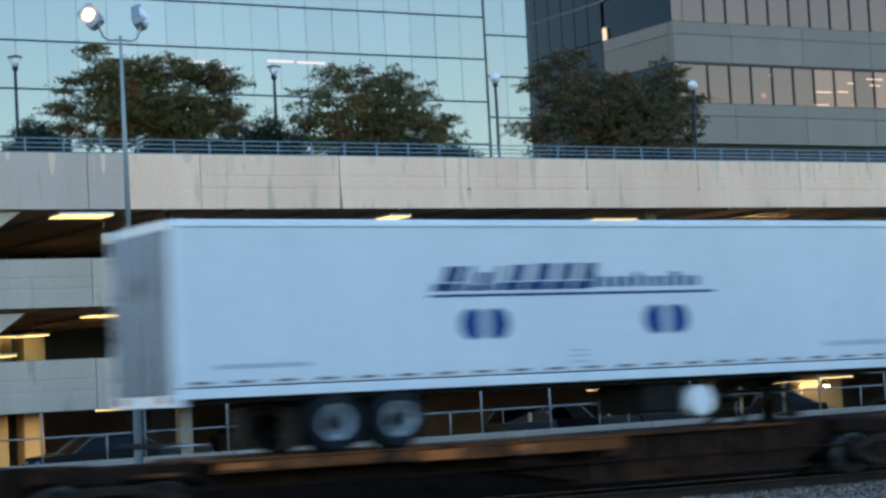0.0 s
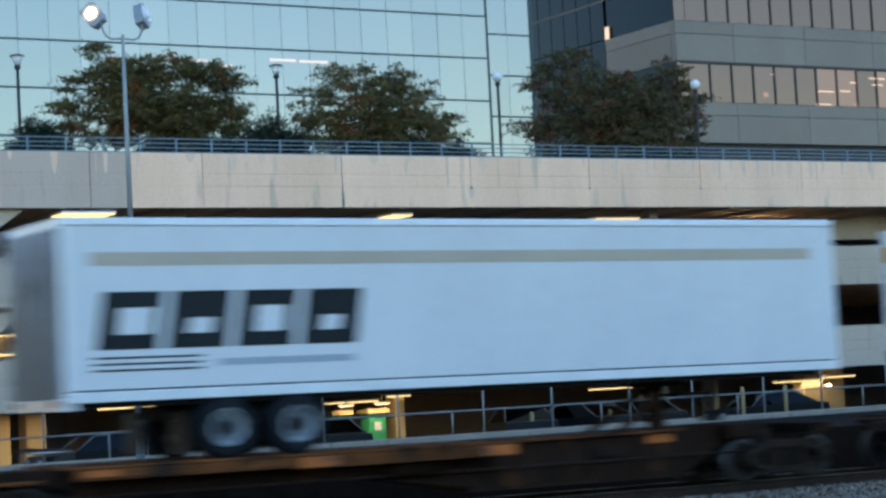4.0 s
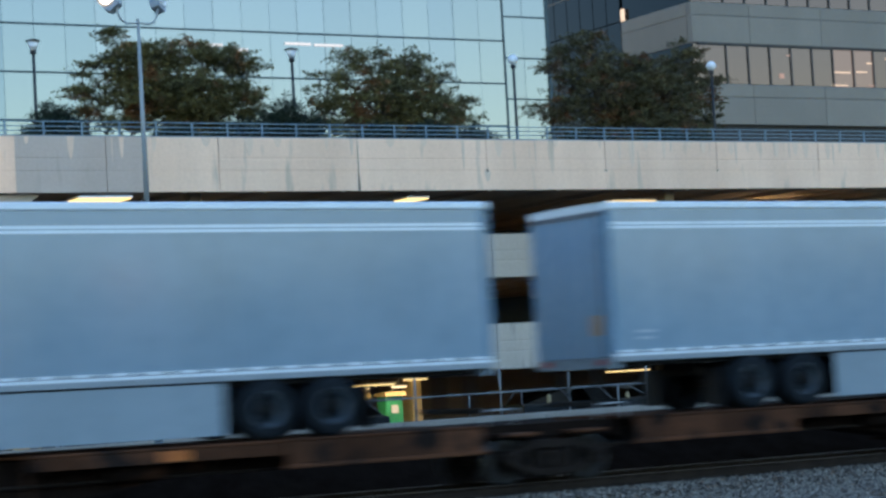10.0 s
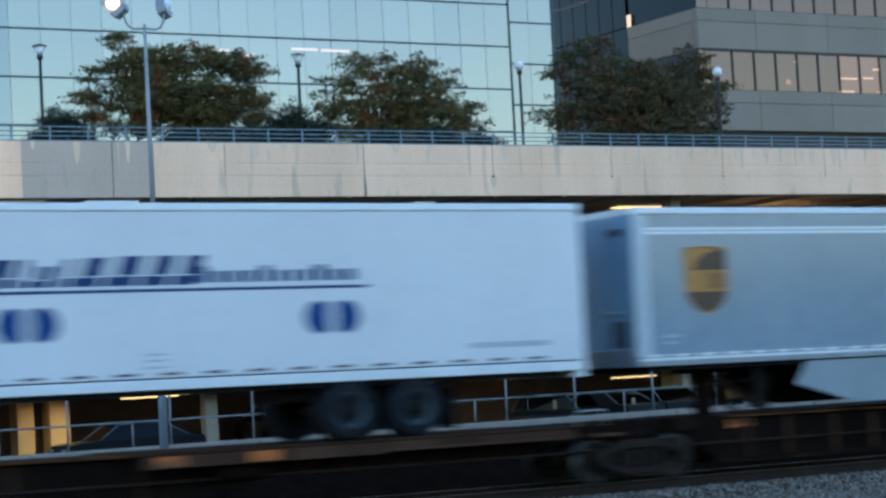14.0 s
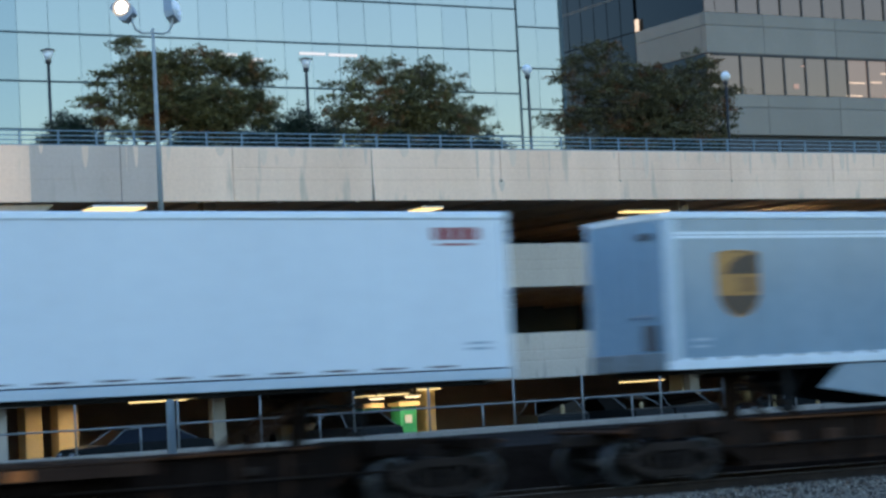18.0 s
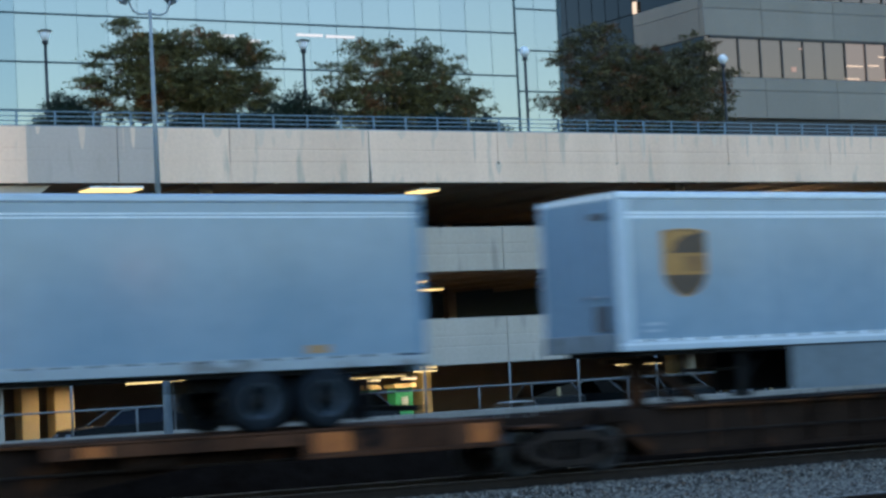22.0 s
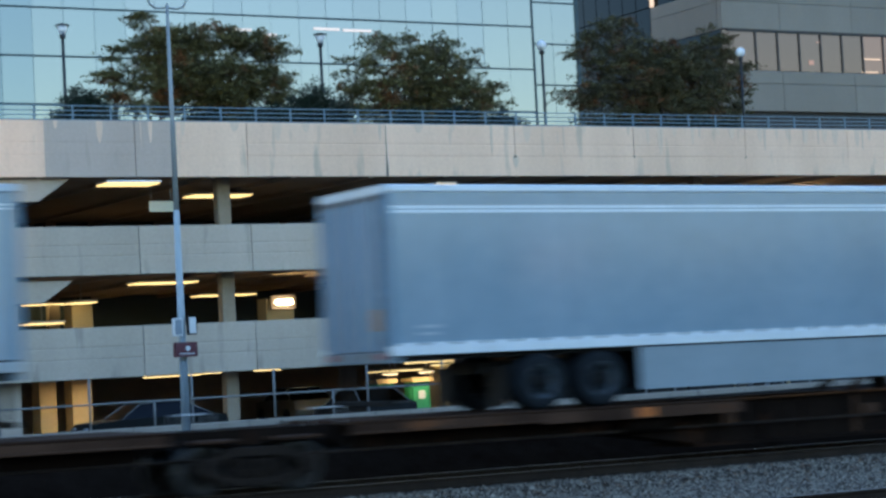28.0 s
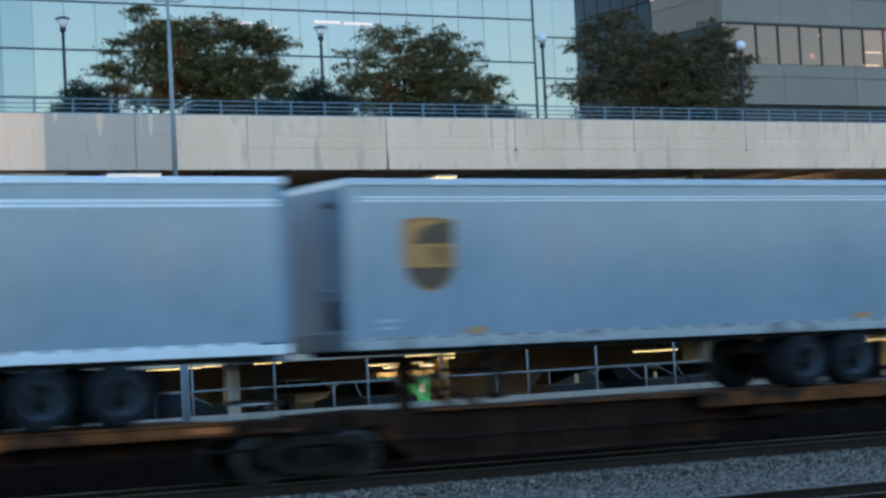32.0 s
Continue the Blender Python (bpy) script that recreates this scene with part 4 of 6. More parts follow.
tree(48.1, 66, 8.98, ((-3.8, 0, 3.1, 1.05, 0.5), (-3.3, 0.2, 4.6, 0.85, 0.55), (-1.8, 0, 5.25, 1.25, 0.8), (-1.4, -0.4, 3.5, 1.7, 1.2), (0.4, 0, 4.3, 1.4, 0.85), (1.2, -0.4, 3.3, 1.8, 1.1), (2.8, 0, 5.05, 1.05, 0.8),
     (3.5, 0.1, 3.7, 1.0, 0.75), (-3.0, 0, 2.3, 0.9, 0.5), (0.0, -0.5, 2.1, 2.1, 0.8), (3.7, 0, 2.5, 0.8, 0.45), (2.3, 0, 2.2, 1.2, 0.55), (4.2, 0, 4.3, 0.45, 0.3)), "wide spreading tree with green and brown leaves", 13, 880, LEAF_BROWN)


def shrub(x, w, h, seed):
    rng = random.Random(seed)
    ob = thing("shrub", "dense dark green clipped shrub behind the railing", "shrub", (x, 62.6, 8.98), "shrubs behind the railing")
    wood, clumps = Geo(), []
    for k in range(int(300 * w)):
        a = rng.uniform(-1, 1)
        e = Vector((a * w / 2, rng.gauss(0, 0.25), rng.uniform(0.1, 1) * h * (1 - 0.35 * a * a) * rng.uniform(0.75, 1.08)))
        clumps.append((*e, 0.12, 0.6, 34, 0.06))
        if k % 5 == 0:
            wood.tube((e.x * 0.7, 0, 0), e, 0.018, 0.006, 5)
    part("woody_base", wood, BARK, ob)
    part("foliage", leaf_mesh("foliage", clumps, seed), SHRUB, ob)


for x, w, h, s in ((22.7, 2.0, 2.3, 1), (26.9, 2.2, 1.6, 2), (29.3, 2.3, 1.8, 8), (31.15, 2.4, 2.65, 3), (34.7, 2.4, 1.75, 4), (36.7, 2.3, 1.85, 5), (38.5, 2.2, 1.75, 10), (43.5, 3.0, 1.5, 6), (47.6, 4.6, 1.6, 7), (17.5, 3.0, 2.2, 9)):
    shrub(x, w, h, s)

# ---- glass tower ----
tower = thing("glass_tower", "office block with a pale sky-mirroring glass curtain wall", "building", (0, 80.0, 0), kind="structure")
part("core", Geo().box(2, 54.2, 1.2, 16, -0.33, 30), DARKMETAL, tower)
PITCH = 1.35
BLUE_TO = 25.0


def curtain_wall(x0, x1, y, rows, seed):
    """Glass panes between slim mullions; columns at the low x side are tinted darker, as the mirrored sky dims there.
    """
    rng = random.Random(seed)
    n = round((x1 - x0) / PITCH)
    shared = {}
    for z0, z1 in zip(rows, rows[1:]):
        h = round(z1 - z0, 2)
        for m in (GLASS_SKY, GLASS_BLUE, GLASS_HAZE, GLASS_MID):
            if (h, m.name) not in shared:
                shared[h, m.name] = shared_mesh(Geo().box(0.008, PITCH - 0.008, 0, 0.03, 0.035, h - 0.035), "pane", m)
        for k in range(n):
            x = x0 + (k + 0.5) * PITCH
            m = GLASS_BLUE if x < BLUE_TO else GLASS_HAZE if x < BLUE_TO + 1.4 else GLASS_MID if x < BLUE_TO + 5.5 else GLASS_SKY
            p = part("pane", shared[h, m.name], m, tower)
            p.location = (x0 + k * PITCH, y, z0)
            p.rotation_euler = (rng.gauss(0, 0.0025), 0, rng.gauss(0, 0.003))
    for z in rows:
        part("transom", Geo().soft(x0, x0 + n * PITCH, y - 0.05, y + 0.06, z - 0.036, z + 0.036, 0.01), MULLION, tower)
    for k in range(n + 1):
        big = k == n
        part("mullion", Geo().box(x0 + k * PITCH - (0.04 if big else 0.007), x0 + k * PITCH + (0.04 if big else 0.007), y - (0.05 if big else 0.006), y + 0.05, rows[0], rows[-1]), MULLION if big else MULLION_PALE, tower)
    part("lower_wall", Geo().box(x0, x0 + n * PITCH, y + 0.04, y + 0.45, -0.33, rows[0]), MULLION, tower)


curtain_wall(51.25 - 29 * PITCH, 51.25, 0.0, (9.15, 11.17, 13.2, 15.2, 17.22, 19.22, 21.22, 23.2), 3)
curtain_wall(51.33, 51.33 + 2.13 * 1.35, 0.5, (8.7, 10.63, 12.6, 14.56, 16.52, 18.5, 20.46, 22.42), 4)
part("return_wall", Geo().box(51.27, 51.32, 0.06, 0.52, 9, 23.2), MULLION, tower)
part("end_wall", Geo().box(54.04, 54.2, 0.5, 1.19, -0.33, 30), MULLION, tower)

# ---- stone-banded office block ----
BX, BY = 68.66, 88.0  # its own metres below are drawn out by OS
OS = 1.158
office = thing("office_block", "beige stone-banded office block with bronze ribbon windows", "building", (BX, BY, 2.1 - 2.1 * OS), kind="structure")
office.scale = (OS, OS, OS)
part("core", Geo().box(0.3, 50, 0.35, 19.7, 8.0, 26), DARKMETAL, office)
MP = 1.333
for f in range(3):
    z = 14.8 + 3.91 * f
    # band below the windows: two courses of panels with a groove
    for k in range(9):
        x0, x1 = (0 if k == 0 else k * 4.5 - 1.0), k * 4.5 + 3.5
        for a, b in ((z - 1.93, z - 0.62), (z - 0.60, z)):
            part("stone_panel", Geo().soft(x0 + 0.012, x1 - 0.012, 0, 0.34, a, b, 0.012), STONEBAND, office)
    for a, b in ((z - 1.93, z - 0.62), (z - 0.60, z)):
        part("stone_panel", Geo().soft(0, 0.34, 0.36, 5.65, a, b, 0.012, "y"), STONEBAND, office)
    rng = random.Random(20 + f)
    for k in range(28):
        p = part("window_pane", Geo().box(0.73 + k * MP, 0.73 + (k + 1) * MP - 0.07, 0.12, 0.15, z + 0.04, z + 1.93), GLASS_WARM if f == 0 and k in (6, 7, 9) else GLASS_BRONZE, office)
        part("window_frame", Geo().box(0.73 + (k + 1) * MP - 0.07, 0.73 + (k + 1) * MP, 0.06, 0.2, z, z + 1.98), FRAMEGREY, office)
    part("window_head", Geo().box(0.35, 40, 0.04, 0.3, z + 1.98 - 0.10, z + 1.975), DARKMETAL, office)
    part("window_pane", Geo().box(0.1, 0.7, 0.12, 0.15, z + 0.04, z + 1.93), GLASS_BRONZE, office)
    part("side_glass", Geo().box(0.1, 0.13, 0.2, 5.65, z + 0.01, z + 1.97), GLASS_DARK, office)
for f in range(3):
    z = 12.87 + 3.91 * f
    for k in range(12):
        y0 = 5.68 + k * 1.17
        part("dark_pane", Geo().box(0.0, 0.04, y0 + 0.03, y0 + 1.14, z + 0.04, z + 1.93), GLASS_DARK, office)
        part("dark_pane", Geo().box(0.0, 0.04, y0 + 0.03, y0 + 1.14, z + 1.99, z + 3.87), GLASS_DARK, office)
    part("dark_transom", Geo().box(-0.02, 0.05, 5.66, 19.7, z - 0.04, z + 0.04), DARKMETAL, office)
part("base_wall", Geo().box(0.3, 50, 0.9, 11.4, 2.0, 12.85), CONCRETE_IN, office)
part("dark_base", Geo().box(0.02, 0.3, 5.66, 19.7, 8.0, 12.83), GLASS_DARK, office)
for k, (x, w, z) in enumerate(((9.25, 1.15, 15.55), (10.55, 0.7, 15.6), (11.1, 0.4, 16.05), (12.75, 1.1, 16.3), (12.75, 0.7, 15.98), (5.9, 0.25, 16.3), (5.4, 0.3, 15.2), (11.2, 0.4, 14.92), (9.1, 1.0, 14.9), (12.7, 0.2, 14.93))):
    strip = thing("office_light", "lit warm office light behind the bronze window", "office light", (BX + x * OS, BY + 0.125, 2.1 + (z - 2.1) * OS), "lit office windows")
    strip.scale = (OS, OS, OS)
    part("diffuser", Geo().soft(-w / 2, w / 2, -0.01, 0.01, -0.032, 0.032 if k != 6 else 0.2, 0.01), GLASS_DIM if k in (5, 6, 7, 9) else GLASS_LIT, strip)
lamp = thing("office_light", "small warm light behind dark glass", "office light", (BX - 0.03, BY + 6.3, 21.7), "lit office windows")
part("diffuser", Geo().soft(-0.01, 0.01, -0.2, 0.2, -0.35, 0.35, 0.004, "x"), GLASS_LIT, lamp)
for x0, x1, z in ((34.3, 36.8, 16.58), (39.8, 41.1, 16.75), (41.25, 42.7, 16.73), (37.4, 38.0, 16.4)):
    strip = thing("office_light", "lit pale strip light behind mirror glass", "office light", (0, 79.985, z), "lit tower lights")
    part("diffuser", Geo().soft(x0, x1, -0.012, 0.0, -0.06, 0.06, 0.01), STRIPWHITE, strip)

# ---- floodlight pole between train and garage ----
pole = thing("floodlight_pole", "pale blue-grey steel pole with twin floodlights, one lit", "floodlight pole", (18.52, 45.0, 0.26))
# The lower shaft's extra light is in its colour.
part("lower_shaft", Geo().tube((0, 0, 0), (0, 0, 5.6), 0.108, 0.07, 16), POLEPALE, pole, "lower shaft, coloured paler to offset its shade")
part("upper_shaft", Geo().tube((0, 0, 5.6), (0, 0, 10.55), 0.068, 0.036, 16), POLEPAINT, pole)
part("base_plate", Geo().soft(-0.25, 0.25, -0.25, 0.25, 0, 0.05, 0.02, "z"), GALV, pole)
for s in (-1, 1):
    arm = Geo().path([(0, 0, 10.45), (0.28 * s, 0, 10.43), (0.42 * s, 0, 10.50), (0.5 * s, 0, 10.65), (0.52 * s, 0, 10.82)], 0.026, 10)
    part("arm", arm, POLEPAINT, pole)
    head = part("floodlight", Geo().prism([(-0.15, 0.03), (0.15, 0.03), (0.215, 0.16), (0.215, 0.56), (0.16, 0.62), (-0.16, 0.62), (-0.215, 0.56), (-0.215, 0.16)], "y", -0.12, 0.1), GREYRAIL, pole, "grey cast floodlight head")
    head.location = (0.52 * s, 0, 10.76)
    head.rotation_euler = (radians(-18), radians(28 if s > 0 else -40), radians(35 * s))
    lens = part("lens", Geo().turned([(-0.19, 0.05), (-0.17, 0.10), (-0.14, 0.13), (-0.121, 0.135)], "y", (0, 0, 0.36), 20), HEADLIT if s < 0 else GLOBE, head, "glowing lens" if s < 0 else "")
    # On the lit head this rim glows in place of lens bloom.
    part("reflector", Geo().turned([(-0.122, 0.137), (-0.135, 0.165), (-0.15, 0.21), (-0.121, 0.215)], "y", (0, 0, 0.36), 20, False), LAMPRING if s < 0 else GLOBE, head, "rim glowing as the lens halo" if s < 0 else "")
for dx, z0, z1, m in ((-0.17, 2.60, 3.02, OFFWHITE), (0.19, 2.62, 3.06, BLACK)):
    b = part("control_box", Geo().soft(dx - 0.11, dx + 0.11, -0.22, -0.1, z0, z1, 0.02, "y"), m, pole, "white control box with a dark frame")
    part("door", Geo().soft(dx - 0.085, dx + 0.085, -0.232, -0.221, z0 + 0.03, z1 - 0.03, 0.01, "y"), GREYRAIL if dx < 0 else OFFWHITE, b)
cab = part("maroon_sign", Geo().soft(-0.28, 0.28, -0.24, -0.1, 2.10, 2.45, 0.02, "y"), MAROON, pole, "maroon sign box with a white emblem")
part("emblem", Geo().turned([(-0.006, 0.06), (0, 0.06)], "y", (0.04, -0.24, 2.30), 14), OFFWHITE, cab)
part("bar", Geo().box(-0.18, 0.2, -0.246, -0.24, 2.165, 2.19), OFFWHITE, cab)
# Added spot for the warm parapet patch; the lit lens faces the other way.
spot = new("added_parapet_spot", bpy.data.lights.new("added_parapet_spot", "SPOT"))
spot.data.energy, spot.data.color, spot.data.spot_size, spot.data.spot_blend, spot.data.shadow_soft_size = 720, (1.0, 0.80, 0.58), radians(66), 0.22, 0.1
spot.matrix_world = look((17.75, 45.4, 11.4), (12.0, 60, 9.0))
# ---- the train: articulated flatcars ----
def wheelset_meshes():
    w = Geo()
    for s in (-1, 1):
        w.turned([(-0.07 * s, 0.10), (-0.07 * s, 0.34), (-0.09 * s, 0.36), (-0.09 * s, 0.45), (-0.05 * s, 0.45), (-0.045 * s, 0.42), (0.07 * s, 0.415), (0.07 * s, 0.35), (0.02 * s, 0.30), (0.03 * s, 0.12), (0.09 * s, 0.10)], "y", (0, 0.77 * s, 0), 28)
    rim = Geo()
    for s in (-1, 1):
        rim.turned([(-0.0905 * s, 0.365), (-0.094 * s, 0.37), (-0.094 * s, 0.448), (-0.05 * s, 0.453), (-0.046 * s, 0.423), (0.074 * s, 0.418), (0.074 * s, 0.355)], "y", (0, 0.77 * s, 0), 28, False)
    w.turned([(-1.05, 0.085), (1.05, 0.085)], "y", (0, 0, 0), 12)
    for k in range(3):
        a = 2 * math.pi * k / 3
        for s in (-1, 1):
            w.tube((0.22 * math.cos(a), 0.84 * s, 0.22 * math.sin(a)), (0.22 * math.cos(a), 0.86 * s, 0.22 * math.sin(a)), 0.03)
    side = Geo()
    # cast side frame: an upper and a lower bow with columns between them, open windows at the springs
    side.prism([(-1.14, 0.42), (-0.74, 0.50), (-0.48, 0.63), (0.48, 0.63), (0.74, 0.50), (1.14, 0.42), (1.14, 0.54), (0.78, 0.62), (0.54, 0.77), (-0.54, 0.77), (-0.78, 0.62), (-1.14, 0.54)], "y", -0.08, 0.08)
    side.prism([(-0.98, 0.36), (-0.70, 0.25), (-0.42, 0.15), (0.42, 0.15), (0.70, 0.25), (0.98, 0.36), (0.86, 0.44), (0.60, 0.34), (0.40, 0.27), (-0.40, 0.27), (-0.60, 0.34), (-0.86, 0.44)], "y", -0.08, 0.08)
    for s in (-1, 1):
        side.prism([(s * 0.33, 0.27), (s * 0.44, 0.27), (s * 0.46, 0.63), (s * 0.35, 0.63)], "y", -0.07, 0.07)
    for s in (-1, 1):
        side.turned([(-0.2, 0.10), (-0.17, 0.13), (-0.07, 0.13)], "y", (0.89 * s, 0, 0.42), 16)
        side.soft(0.89 * s - 0.16, 0.89 * s + 0.16, -0.12, 0.1, 0.5, 0.62, 0.03)
    springs = Geo()
    springs.turned([(q * 0.03, 0.085 if q % 2 else 0.068) for q in range(11)], "z", (0, 0.0, 0.275), 10)
    bolster = Geo().prism([(-0.95, 0.42), (0.95, 0.42), (0.75, 0.78), (-0.75, 0.78)], "x", -0.2, 0.2)
    rig = Geo().tube((0, -0.8, 0.3), (0, 0.8, 0.3), 0.05)
    plain = len(w.f)
    w.add(rim.v, rim.f, True)
    made = [shared_mesh(g, n, m) for g, n, m in ((w, "wheelset", WHEELSTEEL), (side, "side_frame", TRUCKSTEEL), (springs, "spring_nest", TRUCKSTEEL), (bolster, "bolster", TRUCKSTEEL), (rig, "brake_beam", TRUCKSTEEL))]
    made[0].materials.append(TREAD)
    for p in made[0].polygons[plain:]:
        p.material_index = 1
    return made


WHEELSET, SIDEFRAME, SPRINGS, BOLSTER, BRAKE = wheelset_meshes()
ROLLING = []  # wheel sets with their place along the train
MOVING = []   # things of the train


def truck(car, x, along):
    tr = part("truck", BOLSTER, TRUCKSTEEL, car, "greasy cast steel wheel truck")
    tr.location = (x, 0, 0)
    for s in (-1, 1):
        f = part("side_frame", SIDEFRAME, TRUCKSTEEL, tr)
        f.location = (0, 1.0 * s, 0)
        f.rotation_euler = (0, 0, 0 if s < 0 else math.pi)
        for q in (-0.19, 0, 0.19):
            c = part("spring", SPRINGS, TRUCKSTEEL, tr)
            c.location, c.rotation_euler = (q, 1.0 * s, 0), f.rotation_euler
        w = part("wheelset", WHEELSET, WHEELSTEEL, tr)
        w.location = (0.89 * s, 0, 0.42)
        ROLLING.append((w, 0.89 * s))
    for s in (-1, 1):
        part("brake_beam", BRAKE, TRUCKSTEEL, tr).location = (0.6 * s, 0, 0)


def unit(car, a, b, wheels_right, seed, low, look_of):
    """One platform of the car from truck a to truck b. The wheel end carries the wide deck, the other the hitch."""
    rng = random.Random(seed)
    n = b - a
    steel, deck = look_of

    def at(u):
        return b - u if wheels_right else a + u
    mirror = [1, -1][wheels_right]
    # spine: high over the trucks, deep between; u runs from the wheel end
    prof = [(-0.15, 0.80), (1.5, 0.80), (2.0, 0.62), (5.6, 0.62), (7.4, 0.55), (9.3, 0.27), (n - 2.1, 0.27), (n - 1.2, 0.82), (n - 0.1, 0.82),
            (n - 0.1, 1.10), (n - 1.5, 1.14), (n - 2.2, 1.06), (9.0, 1.02), (1.7, 1.06), (-0.15, 1.06)]
    poly = [(at(u), z) for u, z in prof]
    part("spine", Geo().prism(poly, "y", -0.62, 0.62), steel, car, "sooty brown steel spine")
    flange = [(at(u), z) for u, z in [(9.2, 0.20), (n - 2.0, 0.20), (n - 2.0, 0.27), (9.2, 0.27)]]
    part("flange", Geo().prism(flange, "y", -0.74, 0.74), steel, car)
    part("top_flange", Geo().prism([(at(u), z) for u, z in [(5.5, 1.022), (n - 2.3, 1.062), (n - 2.3, 1.10), (5.5, 1.06)]], "y", -0.8, 0.8), RUSTEDGE, car, "rusty top flange")
    lo, hi = sorted((at(1.65), at(5.45)))
    part("wheel_deck", Geo().soft(lo, hi, -1.36, 1.36, 1.045, 1.10, 0.02), deck, car, "rust-brown wheel deck")
    for s in (-1, 1):
        for q in range(4):
            w = (hi - lo) / 4
            part("deck_skirt", Geo().box(lo + w * q + 0.006, lo + w * (q + 1) - 0.006, min(s * 1.30, s * 1.36), max(s * 1.30, s * 1.36), 0.68 if low else 0.92, 1.043), deck, car)
        part("deck_lip", Geo().soft(lo - 0.02, hi + 0.02, min(s * 1.28, s * 1.39), max(s * 1.28, s * 1.39), 0.60 if low else 0.87, 0.675 if low else 0.915, 0.015), deck, car)
    l2, h2 = sorted((at(5.47), at(9.9)))
    part("runway", Geo().soft(l2, h2, -1.33, 1.33, 1.04, 1.09, 0.02), deck, car)
    for s in (-1, 1):
        for q in range(5):
            w = (h2 - l2) / 5
            part("runway_edge", Geo().box(l2 + w * q + 0.01, l2 + w * (q + 1) - 0.01, min(s * 1.25, s * 1.33), max(s * 1.25, s * 1.33), 0.84, 1.038), deck, car)
        for k in range(3):
            u = at(6.2 + k * 1.5)
            part("outrigger", Geo().prism([(0.62 * s, 0.66), (1.24 * s, 0.86), (1.24 * s, 1.035), (0.62 * s, 1.0)], "x", u - 0.07, u + 0.07), steel, car)
    # orange safety patches on the near edge
    marks = ((4.6, 0.5, 0.68), (1.75, 0.5, 0.70), (8.9, 0.5, 0.86), (7.2, 0.35, 0.86)) if low else ((1.75, 0.6, 0.9), (5.6, 0.5, 0.9), (7.5, 0.45, 0.9), (9.2, 0.5, 0.9))
    for u, w, z in marks:
        if rng.random() < (0.22 if deck in (PLATFORM, PLATFORM_DARK) else 0.7):
            l3, h3 = sorted((at(u), at(u + w * rng.uniform(0.8, 1.5))))
            yy = -1.364 if u < 5.5 and u > 1.6 else -1.334
            z0 = (0.70 if low else 0.93) if u < 5.5 else 0.86
            part("safety_patch", Geo().box(l3, h3, yy, yy + 0.003, z0, 1.03), YELLOWMARK, car, "faded orange safety paint")
    l4, h4 = sorted((at(n - 2.4), at(n - 3.0)))
    if rng.random() < 0.4:
        part("safety_patch", Geo().box(l4, h4, -0.624, -0.62, 0.86, 1.02), YELLOWMARK, car, "faded orange safety paint")
    # hitch stand under the king pin
    k = at(n - 2.3)
    hitch = part("hitch", Geo().prism([(k - 0.08, 1.06), (k + 0.08, 1.06), (k + 0.06, 1.93), (k - 0.06, 1.93)], "y", -0.2, 0.2), steel, car, "black trailer hitch stand")
    part("head", Geo().soft(k - 0.4, k + 0.4, -0.45, 0.45, 1.93, 2.03, 0.03), steel, hitch)
    for s in (-1, 1):
        part("strut", Geo().tube((k, 0.3 * s, 1.9), (k - 1.25 * mirror, 0.5 * s, 1.1), 0.07), PLATFORM_DARK, hitch)
    # brake gear box and ladder rungs at the truck end
    kk = at(n - 1.1)
    part("valve_box", Geo().soft(kk - 0.25, kk + 0.25, -1.0, -0.63, 0.85, 1.12, 0.04), steel, car)
    for s in (-1, 1):
        e = at(0.75)
        part("end_step", Geo().soft(e - 0.35, e + 0.35, min(s * 0.64, s * 1.2), max(s * 0.64, s * 1.2), 0.86, 0.92, 0.02), deck, car)
    # web stiffeners, train pipe and small brackets along the near side
    k = 9.7
    while k < n - 2.6:
        u = at(k)
        part("web_stiffener", Geo().soft(u - 0.05, u + 0.05, -0.70, -0.621, 0.28, 1.0, 0.015, "z"), rng.choice((steel, steel, PLATFORM_DARK)), car)
        if rng.random() < 0.4:
            part("bracket", Geo().soft(u + 0.15, u + 0.15 + rng.uniform(0.15, 0.5), -0.80, -0.622, 0.5 + rng.uniform(0, 0.2), 0.82, 0.03), rng.choice((steel, TRUCKSTEEL, PLATFORM_DARK)), car)
        k += rng.uniform(0.9, 1.3)
    a0, b0 = sorted((at(0.9), at(n - 0.9)))
    part("train_pipe", Geo().tube((a0, -0.86, 0.60), (b0, -0.86, 0.60), 0.025), TRUCKSTEEL, car)
    for k in (1.2, n - 0.4):
        u = at(k)
        part("air_hose", Geo().path([(u, -0.7, 0.95), (u + 0.14 * mirror, -0.73, 0.68), (u + 0.35 * mirror, -0.75, 0.56), (u + 0.57 * mirror, -0.73, 0.66), (u + 0.75 * mirror, -0.7, 0.9)], 0.03, 8), BLACK, car)
        part("grab_iron", Geo().path([(u - 0.3, -1.22, 1.08), (u - 0.3, -1.22, 1.33), (u - 0.27, -1.22, 1.36), (u + 0.27, -1.22, 1.36), (u + 0.3, -1.22, 1.33), (u + 0.3, -1.22, 1.08)], 0.015), GALV, car) if k < 2 else None
    part("reservoir", Geo().turned([(-0.5, 0.05), (-0.45, 0.16), (0.45, 0.16), (0.5, 0.05)], "x", (at(8.0), -0.85, 0.72), 14), steel, car, "dark air reservoir")


